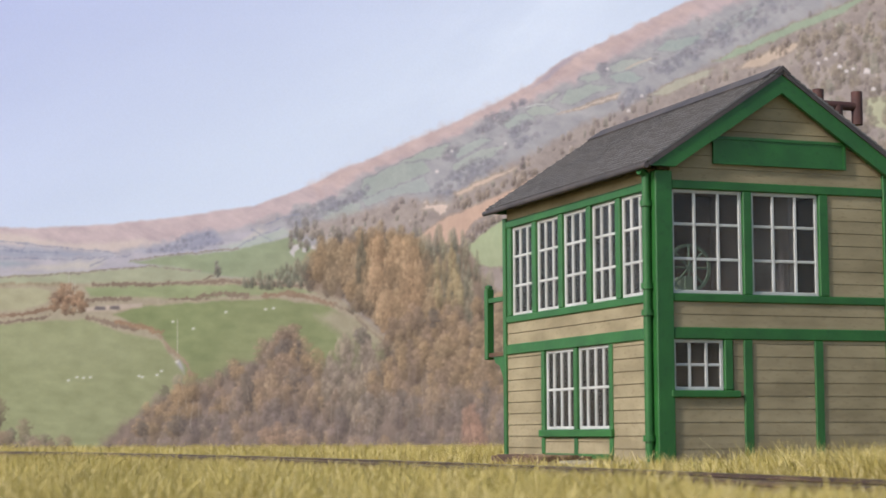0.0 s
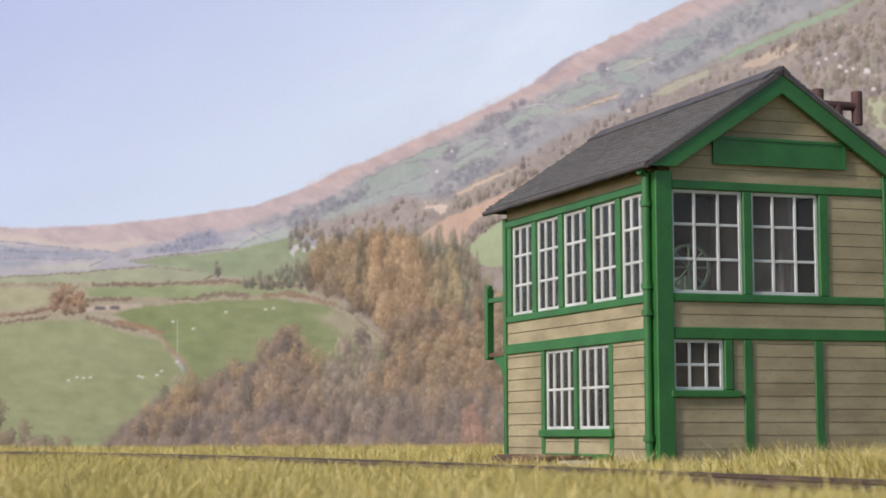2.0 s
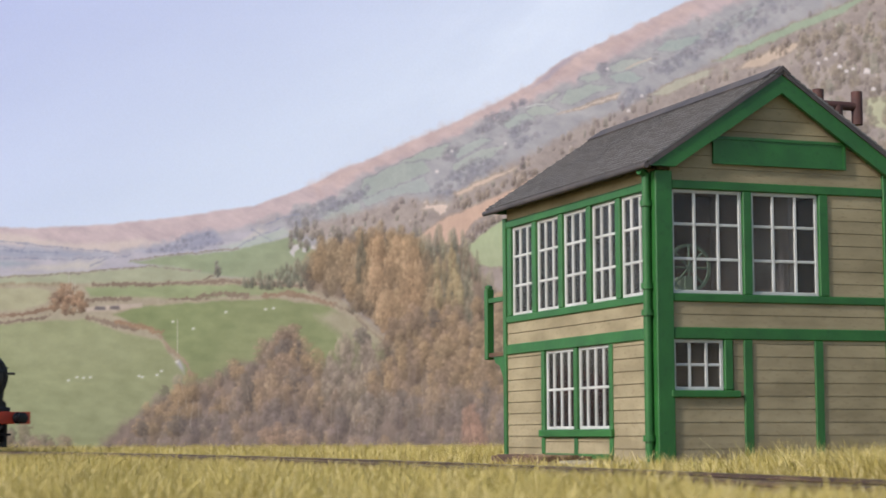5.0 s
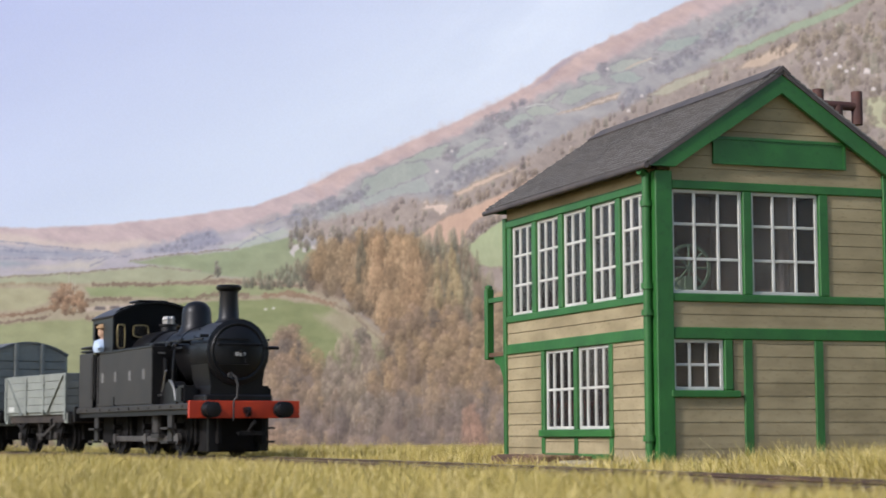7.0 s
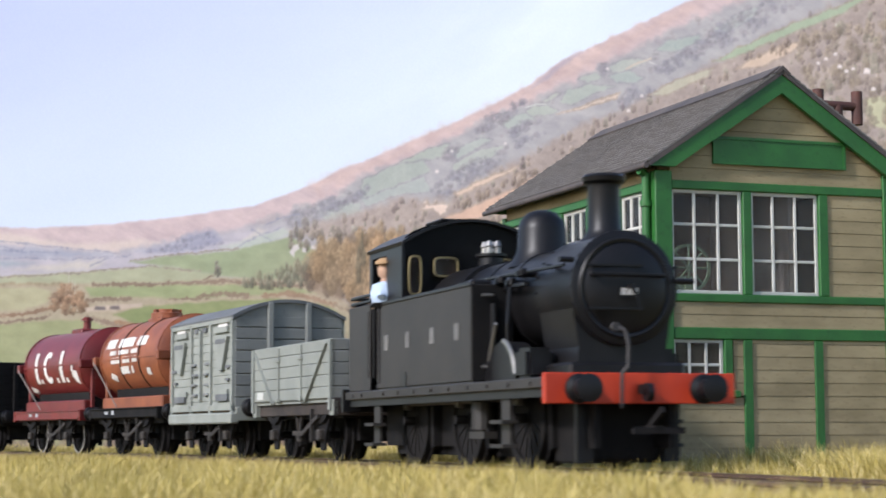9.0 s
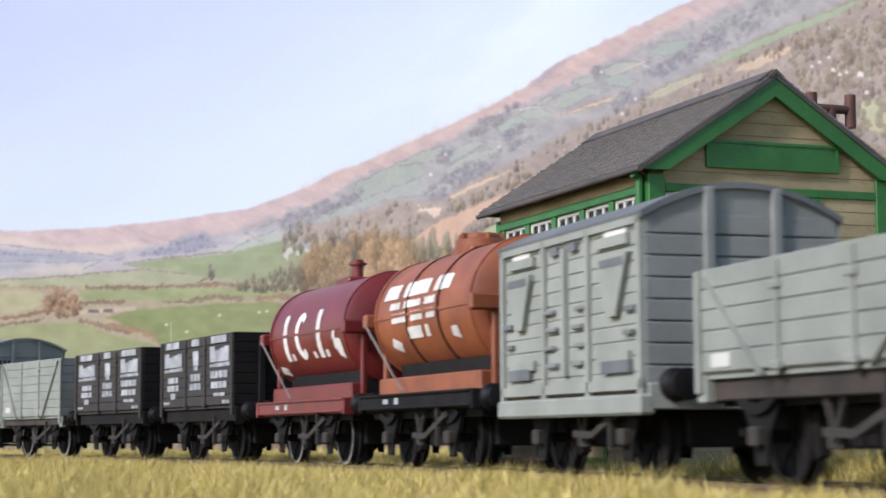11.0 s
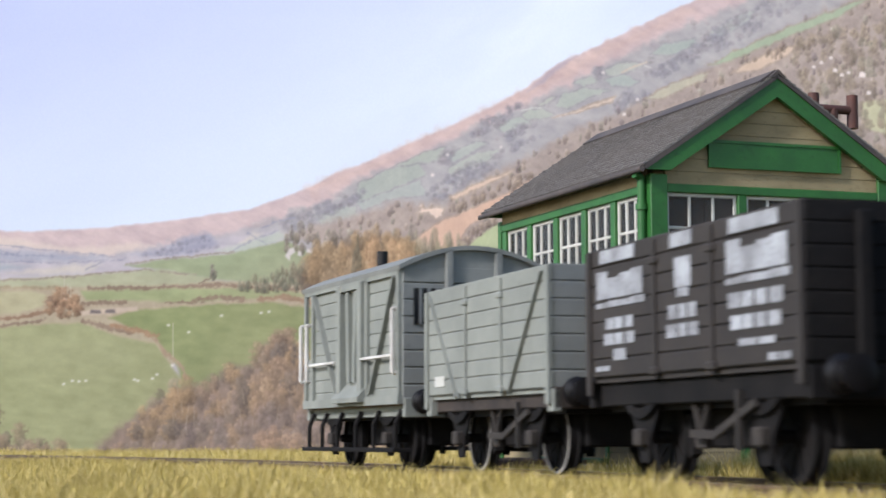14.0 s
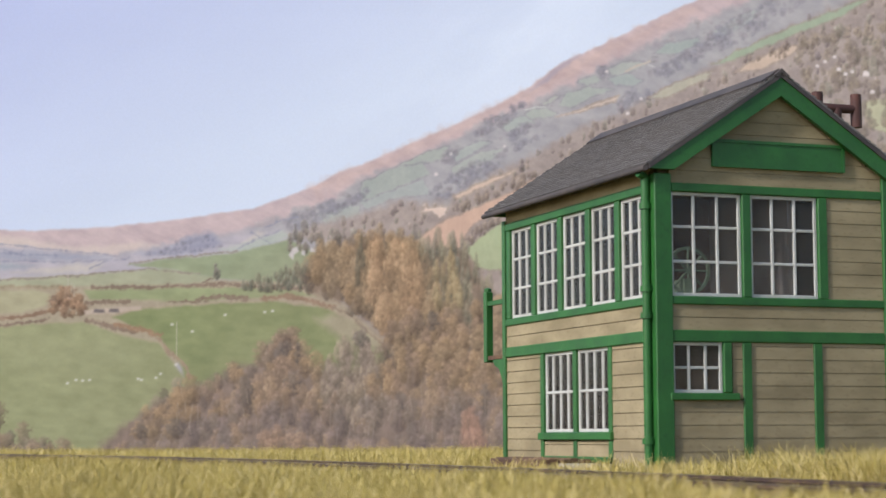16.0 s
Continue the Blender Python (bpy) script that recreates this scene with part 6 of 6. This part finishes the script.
    # side tanks, bunker, cab
    for sy in (-1, 1):
        o = sorted((sy * 0.62, sy * 1.25))
        tank = part("side_tank", brick(-2.85, 1.72, *o, 1.2, 2.58, bev=0.03, seg=2), M_TANKSIDE, root)
        bm = bmesh.new()
        block(bm, -2.85, 1.72, min(sy * 1.24, sy * 1.27), max(sy * 1.24, sy * 1.27), 2.55, 2.61, bev=0.01)
        part("tank_beading", bm, M_BLACK, tank)
        # Dark sheet over the tank's front; its colour carries that face's shade.
        part("tank_front", brick(1.715, 1.735, min(sy * 0.64, sy * 1.245), max(sy * 0.64, sy * 1.245), 1.22, 2.57, bev=0.008), M_UNDER, tank, "front plate coloured black as if unlit")
        bm = bmesh.new()
        block(bm, 1.0, 1.3, min(sy * 0.78, sy * 1.1), max(sy * 0.78, sy * 1.1), 2.58, 2.68, bev=0.03)
        part("filler_lid", bm, M_BLACK, tank)
        for x in (-2.3, -1.2, -0.02, 1.08):
            bm = bmesh.new()
            block(bm, x - 0.1, x + 0.1, min(sy * 1.252, sy * 1.258), max(sy * 1.252, sy * 1.258), 1.82, 2.06)
            part("tank_letter_bar", bm, M_OLDLETTER, tank)
        bm = bmesh.new()
        extrude(bm, arc(-1.35, 1.36, 0.09, 0, 180, 8) + [(-1.44, 1.2), (-1.26, 1.2)], "y", sy * 1.252, sy * 1.262)
        part("inspection_hole", bm, M_BLACK, tank)
        o = sorted((sy * 1.21, sy * 1.25))
        part("bunker_side", brick(-4.45, -3.25, *o, 1.2, 2.62, bev=0.012), M_TANKSIDE, root)
        # the cab's side sheet round its doorway
        o = sorted((sy * 1.14, sy * 1.19))
        bm = bmesh.new()
        for a in ((-3.45, -3.28, 2.6, 3.5), (-2.5, -1.68, 2.58, 3.5), (-3.28, -2.5, 3.36, 3.5)):
            block(bm, a[0], a[1], *o, a[2], a[3])
        # The far doorway is closed by an added sheet to keep the cab dark.
        if sy > 0:
            block(bm, -3.28, -2.5, *o, 1.3, 3.36)
        part("cab_side", bm, M_BLACK, root)
        bm = bmesh.new()
        tube(bm, [(-3.3, sy * 1.24, 1.4), (-3.3, sy * 1.24, 2.5)], 0.025), tube(bm, [(-2.88, sy * 1.28, 1.4), (-2.88, sy * 1.28, 2.5)], 0.025)
        part("door_handrail", bm, M_BLACK, root)
        bm = bmesh.new()
        tube(bm, [(-0.2, sy * 0.78, 2.72), (4.0, sy * 0.8, 2.66)], 0.025)
        for x in (0.6, 2.0, 3.4):
            rod(bm, (x, sy * 0.6, 2.69), (x, sy * 0.8, 2.69), 0.03, 6)
        part("boiler_handrail", bm, M_BLACK, root)
        # clutter ahead of the tanks
        bm = bmesh.new()
        extrude(bm, arc(2.35, 1.2, 0.54, 0, 180, 14), "y", sy * 0.72, sy * 1.05)
        part("splasher", bm, M_BLACK, root, smooth=True)
        bm = bmesh.new()
        tube(bm, [(2.35 + 0.56 * cos(t), sy * 1.06, 1.2 + 0.56 * sin(t)) for t in [0.15 * i for i in range(1, 10)]], 0.035)
        part("splasher_rim", bm, M_STEEL, root, "bright splasher edge")
        part("sand_box", brick(2.95, 3.45, min(sy * 0.7, sy * 1.1), max(sy * 0.7, sy * 1.1), 1.2, 1.62, bev=0.06, seg=2), M_BLACK, root)
        bm = bmesh.new()
        tube(bm, [(1.75, sy * 1.0, 1.5), (2.15, sy * 1.05, 2.0)], 0.03)
        part("reach_rod", bm, M_STEEL, root, "bright steel rod")
        bm = bmesh.new()
        block(bm, 1.62, 1.95, min(sy * 0.8, sy * 1.05), max(sy * 0.8, sy * 1.05), 1.2, 1.5, bev=0.03), rod(bm, (1.8, sy * 0.95, 1.5), (1.8, sy * 0.95, 2.3), 0.05, 8)
        part("clack_pipe", bm, M_BLACK, root)
        # pipes and fittings on the boiler's flank
        bm = bmesh.new()
        tube(bm, [(1.6, sy * 0.72, 2.5), (2.1, sy * 0.82, 2.52), (2.8, sy * 0.84, 2.5)], 0.035)
        for x, z in ((1.75, 2.62), (2.15, 2.56), (2.55, 2.66)):
            rod(bm, (x, sy * 0.6, z), (x, sy * 0.9, z), 0.05, 8), block(bm, x - 0.09, x + 0.09, sy * 0.82 - 0.05, sy * 0.82 + 0.05, z - 0.04, z + 0.07, bev=0.015)
        tube(bm, [(2.15, sy * 0.84, 2.5), (2.2, sy * 0.9, 2.0), (2.2, sy * 0.88, 1.3)], 0.03)
        part("boiler_fitting", bm, M_BLACK, root)
        bm = bmesh.new()
        for z in (1.42, 2.42):
            tube(bm, [(1.73, sy * 0.95, z), (1.78, sy * 0.95, z), (1.78, sy * 1.12, z)], 0.022)
        part("tank_grab_iron", bm, M_STEEL, tank, "bright steel grab irons")
        bm = bmesh.new()
        for x in (-4.1, -3.6, -2.4, -1.6, -0.8, 0.0, 0.8, 1.6, 2.4, 3.2, 4.0):
            rod(bm, (x, sy * 1.27, 1.13), (x, sy * 1.3, 1.13), 0.03, 8)
        part("plate_rivet", bm, M_TANKSIDE, root)
        # steps, springs and brake gear
        for x in (-3.05, 2.85):
            bm = bmesh.new()
            block(bm, x - 0.16, x + 0.16, sy * 1.16 - 0.02, sy * 1.16 + 0.02, 0.3, 1.06)
            for z in (0.3, 0.62):
                block(bm, x - 0.24, x + 0.24, min(sy * 1.1, sy * 1.32), max(sy * 1.1, sy * 1.32), z, z + 0.05)
            part("footstep", bm, M_TANKSIDE, root)
        for x in (2.4, 0.0, -2.5):
            bm = bmesh.new()
            extrude(bm, [(x + 0.78, 0.25), (x + 0.92, 0.3), (x + 0.9, 0.95), (x + 0.76, 0.95)], "y", sy * 0.63 - 0.07, sy * 0.63 + 0.07)
            part("brake_block", bm, M_UNDER, root)
        bm = bmesh.new()
        rod(bm, (1.2, sy * 0.9, 0.55), (1.2, sy * 0.9, 0.95), 0.16, 12)
        block(bm, 0.9, 1.5, min(sy * 0.8, sy * 1.0), max(sy * 0.8, sy * 1.0), 0.42, 0.52)
        part("injector", bm, M_TANKSIDE, root)
        g = brick(4.1, 4.2, min(sy * 0.5, sy * 0.72), max(sy * 0.5, sy * 0.72), 0.12, 0.9)
        part("guard_iron", g, M_BLACK, root)
        rod_bm = bmesh.new()
        block(rod_bm, -2.55, 2.45, sy * 0.82 - 0.03, sy * 0.82 + 0.03, -0.07, 0.07, bev=0.02)
        for x in (2.4, 0.0, -2.5):
            rod(rod_bm, (x, sy * 0.78, 0), (x, sy * 0.87, 0), 0.13, 14)
        side_rod = part("coupling_rod", rod_bm, M_RODSTEEL, root, "dull steel coupling rod")
        RODS.append((side_rod, 0.7, 0.7, 0.3))
    # Dark block added in place of the shaded open space below the beam.
    part("front_shade_block", brick(3.2, 3.9, -0.62, 0.62, 0.1, 0.9, bev=0.03), M_UNDER, root)
    part("bunker_back", brick(-4.48, -4.42, -1.24, 1.24, 1.2, 2.62), M_TANKSIDE, root)
    bm = bmesh.new()
    for z in (2.68, 2.78):
        tube(bm, [(-3.3, -1.2, z), (-4.45, -1.2, z), (-4.45, 1.2, z), (-3.3, 1.2, z)], 0.03)
    part("coal_rail", bm, M_BLACK, root)
    part("cab_floor", brick(-3.5, -1.4, -1.13, 1.13, 1.2, 1.3), M_BLACK, root)
    n = 12
    bm = bmesh.new()
    ys, zs = (-1.15, -1.1, -0.85, -0.68, -0.24, 0.24, 0.68, 0.85, 1.1, 1.15), (2.2, 2.62, 2.9, 3.3, 3.5)
    grid = [[bm.verts.new((-1.72, a, b)) for b in zs] for a in ys]
    for a in range(9):
        for b in range(4):
            if not (a in (1, 7) and b in (1, 2)) and not (a in (3, 5) and b == 2):
                bm.faces.new((grid[a][b], grid[a + 1][b], grid[a + 1][b + 1], grid[a][b + 1]))
    bm.faces.new([g[4] for g in grid] + [bm.verts.new((-1.72, 1.15 * cos(pi * i / n), 3.5 + 0.36 * sin(pi * i / n))) for i in range(1, n)])
    bmesh.ops.solidify(bm, geom=bm.faces[:], thickness=0.05)
    part("spectacle_plate", bm, M_BLACK, root)
    for y, z, hw, hh in ((0.975, 2.98, 0.1, 0.3), (-0.975, 2.98, 0.1, 0.3), (0.46, 3.12, 0.2, 0.15), (-0.46, 3.12, 0.2, 0.15)):
        ring = []
        for t in range(24):
            c, q = cos(t * pi / 12), sin(t * pi / 12)
            ring.append((y + math.copysign(abs(c) ** 0.5, c) * hw, z + math.copysign(abs(q) ** 0.5, q) * hh))
        rim = tube(bmesh.new(), [(-1.66, a, b) for a, b in ring + ring[:1]], 0.017)
        part("window_rim", rim, M_BRASS, root, "dull brass window rim")
        part("pane", brick(-1.705, -1.7, y - hw, y + hw, z - hh, z + hh), M_GLASS, root)
    # Full-height plate added to make the inside of the cab dark.
    part("cab_dark_back", brick(-3.4, -3.35, -1.13, 1.13, 1.3, 3.5), M_BLACK, root)
    bm = bmesh.new()
    for y in (-1.1, 1.1):
        block(bm, -3.45, -3.4, y - 0.05, y + 0.05, 2.7, 3.46)
    extrude(bm, [(1.15 * cos(pi * i / n), 3.4 + 0.42 * sin(pi * i / n)) for i in range(n + 1)], "x", -3.45, -3.4)
    part("cab_back_head", bm, M_BLACK, root)
    part("cab_roof", roof_arc(bmesh.new(), 1.22, 3.5, 0.4, -3.52, -1.6, 0.05), M_BLACK, root, smooth=True)
    bm = bmesh.new()
    block(bm, -2.9, -2.1, -0.4, 0.4, 3.9, 3.95, bev=0.02)
    part("roof_ventilator", bm, M_BLACK, root)
    # brake hose on the beam
    bm = bmesh.new()
    tube(bm, [(4.66, -0.3, 0.8), (4.68, -0.3, 1.25), (4.72, -0.24, 1.32), (4.72, -0.22, 1.6), (4.7, -0.26, 1.78), (4.64, -0.34, 1.84)], 0.024, 8)
    lathe(bm, [(0.0, -0.03), (0.06, -0.03), (0.06, 0.05), (0, 0.05)], Matrix.Translation((4.62, -0.36, 1.83)) @ pose(0, 0, 0, 0, 90), 10)
    part("brake_hose", bm, M_HOSE, root, "grey rubber brake hose")
    for x in (2.4, 0.0, -2.5):
        wheelset(root, x, 0.7, False, 14)
    RIDERS.append((root, centre, 5.0))
    # the figure in the cab
    bm = bmesh.new()
    lathe(bm, [(0, 1.3), (0.12, 1.3), (0.13, 2.5), (0.23, 2.6), (0.26, 2.75), (0.22, 2.9), (0.09, 2.95), (0.08, 3.0), (0.13, 3.06), (0.135, 3.18), (0.11, 3.24)], Matrix.Translation((-2.68, -1.14, 0)), 14)
    body = len(bm.faces)
    lathe(bm, [(0.1, 3.22), (0.19, 3.23), (0.18, 3.28), (0.11, 3.33), (0, 3.34)], Matrix.Translation((-2.65, -1.14, 0)), 14)
    rod(bm, (-2.58, -1.24, 2.82), (-2.44, -1.3, 2.68), 0.06, 8)
    bm.faces.ensure_lookup_table()
    for i, f in enumerate(bm.faces):
        z = f.calc_center_median().z
        f.material_index = 2 if z > 3.215 else (1 if z > 2.94 else (0 if z > 2.55 else 3))
    fig = part("driver_figurine", bm, (M_SHIRT, M_SKIN, M_CAP, M_UNDER), None, smooth=True)
    tagged(fig, "painted figurine in a pale shirt and tan cap in the cab", "figurine")
    RIDERS.append((fig, centre, 5.0))


M_TIE = material("dull_tie_rod", srgb(124, 114, 107), srgb(98, 90, 85), rough=0.6)
M_OLDLETTER = material("faded_lettering", srgb(104, 102, 98), srgb(78, 76, 74), rough=0.7, bump=0)
M_RODSTEEL = material("dull_rod_steel", srgb(96, 92, 88), srgb(70, 66, 64), rough=0.45, metal=0.5)
M_HOSE = material("grey_hose", srgb(60, 57, 55), srgb(40, 38, 38), rough=0.7)
M_SHIRT = material("pale_blue_shirt", srgb(186, 200, 218), srgb(166, 182, 202), rough=0.8)
M_SKIN = material("painted_plastic_face", srgb(180, 146, 120), srgb(164, 130, 106), rough=0.7)
M_CAP = material("tan_cap", srgb(158, 128, 92), srgb(138, 108, 76), rough=0.8)

COAL_TEXT = ((-1.75, 2.56, 1.15, 0.15, 1), (0.0, 2.56, 0.62, 0.15, 1), (1.7, 2.56, 1.2, 0.15, 1),
             (-1.72, 2.18, 1.35, 0.42, 4), (0.02, 2.16, 0.42, 0.42, 1), (1.72, 2.2, 1.3, 0.44, 4),
             (-1.7, 1.78, 0.85, 0.13, 3), (0.02, 1.8, 0.75, 0.15, 3), (1.7, 1.82, 1.2, 0.15, 4),
             (-1.7, 1.6, 0.95, 0.13, 3), (0.02, 1.6, 0.85, 0.14, 3), (1.7, 1.6, 1.1, 0.14, 4), (-1.7, 1.42, 0.4, 0.13, 1), (1.75, 1.4, 0.85, 0.07, 2), (-2.2, 1.27, 0.45, 0.06, 2), (2.2, 1.24, 0.5, 0.07, 2))
tank_engine(-4.7)
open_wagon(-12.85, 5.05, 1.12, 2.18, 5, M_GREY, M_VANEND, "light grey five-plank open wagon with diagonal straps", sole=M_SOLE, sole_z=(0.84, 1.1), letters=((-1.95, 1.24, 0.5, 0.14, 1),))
goods_van(-19.05)
tank_wagon(-25.5, M_ORANGE, M_ORANGE, M_UNDER, "rusty orange tank wagon with worn white lettering", False, small_letters, True)
tank_wagon(-31.85, M_WINE, M_WINE, M_WINE, "dark red tank wagon with big white letter shapes", True, big_letters, False)
open_wagon(-38.8, 5.35, 1.17, 2.67, 7, M_COAL, M_COALEND, "dark coal wagon with white lettering blocks", letters=COAL_TEXT, group="coal wagons", straps=False)
open_wagon(-45.8, 5.35, 1.17, 2.67, 7, M_COAL, M_COALEND, "dark coal wagon with white lettering blocks", letters=COAL_TEXT, group="coal wagons", straps=False)
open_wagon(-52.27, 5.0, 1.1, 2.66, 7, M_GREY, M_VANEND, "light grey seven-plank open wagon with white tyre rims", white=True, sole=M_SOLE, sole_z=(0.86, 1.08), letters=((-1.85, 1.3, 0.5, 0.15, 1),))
brake_van(-58.67)


# ---- movement ----
RUN = [(0.0, -89.1), (3.5, -54.45), (7.0, -19.8), (8.0, -9.9), (9.0, 0.0), (9.6, 5.95), (11.5, 24.68), (12.0, 29.5), (12.5, 34.5), (13.0, 39.7), (13.5, 44.7), (14.0, 49.8), (14.5, 54.65), (15.0, 59.7), (15.5, 64.6), (16.0, 69.85)]


def gone(t):
    """How far along the track the train's front has come, smoothly between the rows of RUN."""
    for i in range(len(RUN) - 1):
        if t <= RUN[i + 1][0] or i == len(RUN) - 2:
            (t0, s0), (t1, s1) = RUN[i], RUN[i + 1]
            before, after = RUN[max(0, i - 1)], RUN[min(len(RUN) - 1, i + 2)]
            m0, m1 = (s1 - before[1]) / (t1 - before[0]), (after[1] - s0) / (after[0] - t0)
            h, d = (t - t0) / (t1 - t0), t1 - t0
            return (2 * h ** 3 - 3 * h * h + 1) * s0 + (h ** 3 - 2 * h * h + h) * d * m0 + (3 * h * h - 2 * h ** 3) * s1 + (h ** 3 - h * h) * d * m1


def stand(centre, base, t):
    """The pose of a vehicle whose middle is `centre` behind the train's front."""
    s = gone(t) + centre
    ax, ay = line_at(s + base / 2)
    bx, by = line_at(s - base / 2)
    return at((ax + bx) / 2, (ay + by) / 2, RAIL, 0, 0, math.degrees(math.atan2(ay - by, ax - bx)))


def motions():
    times = [i / 5 for i in range(81)]
    for ob, centre, base in RIDERS:
        walk(ob, [(t, stand(centre, base, t)) for t in times])
    ticks = [i / 15 for i in range(241)]
    travel = {t: gone(t) for t in ticks}
    for ob, x, z, r in TURNING:
        walk(ob, [(t, at(x, 0, z, 0, math.degrees(travel[t] / r) % 360)) for t in ticks])
    for ob, z, r, throw in RODS:
        walk(ob, [(t, at(throw * sin(travel[t] / r), 0, z + throw * cos(travel[t] / r))) for t in ticks])


motions()
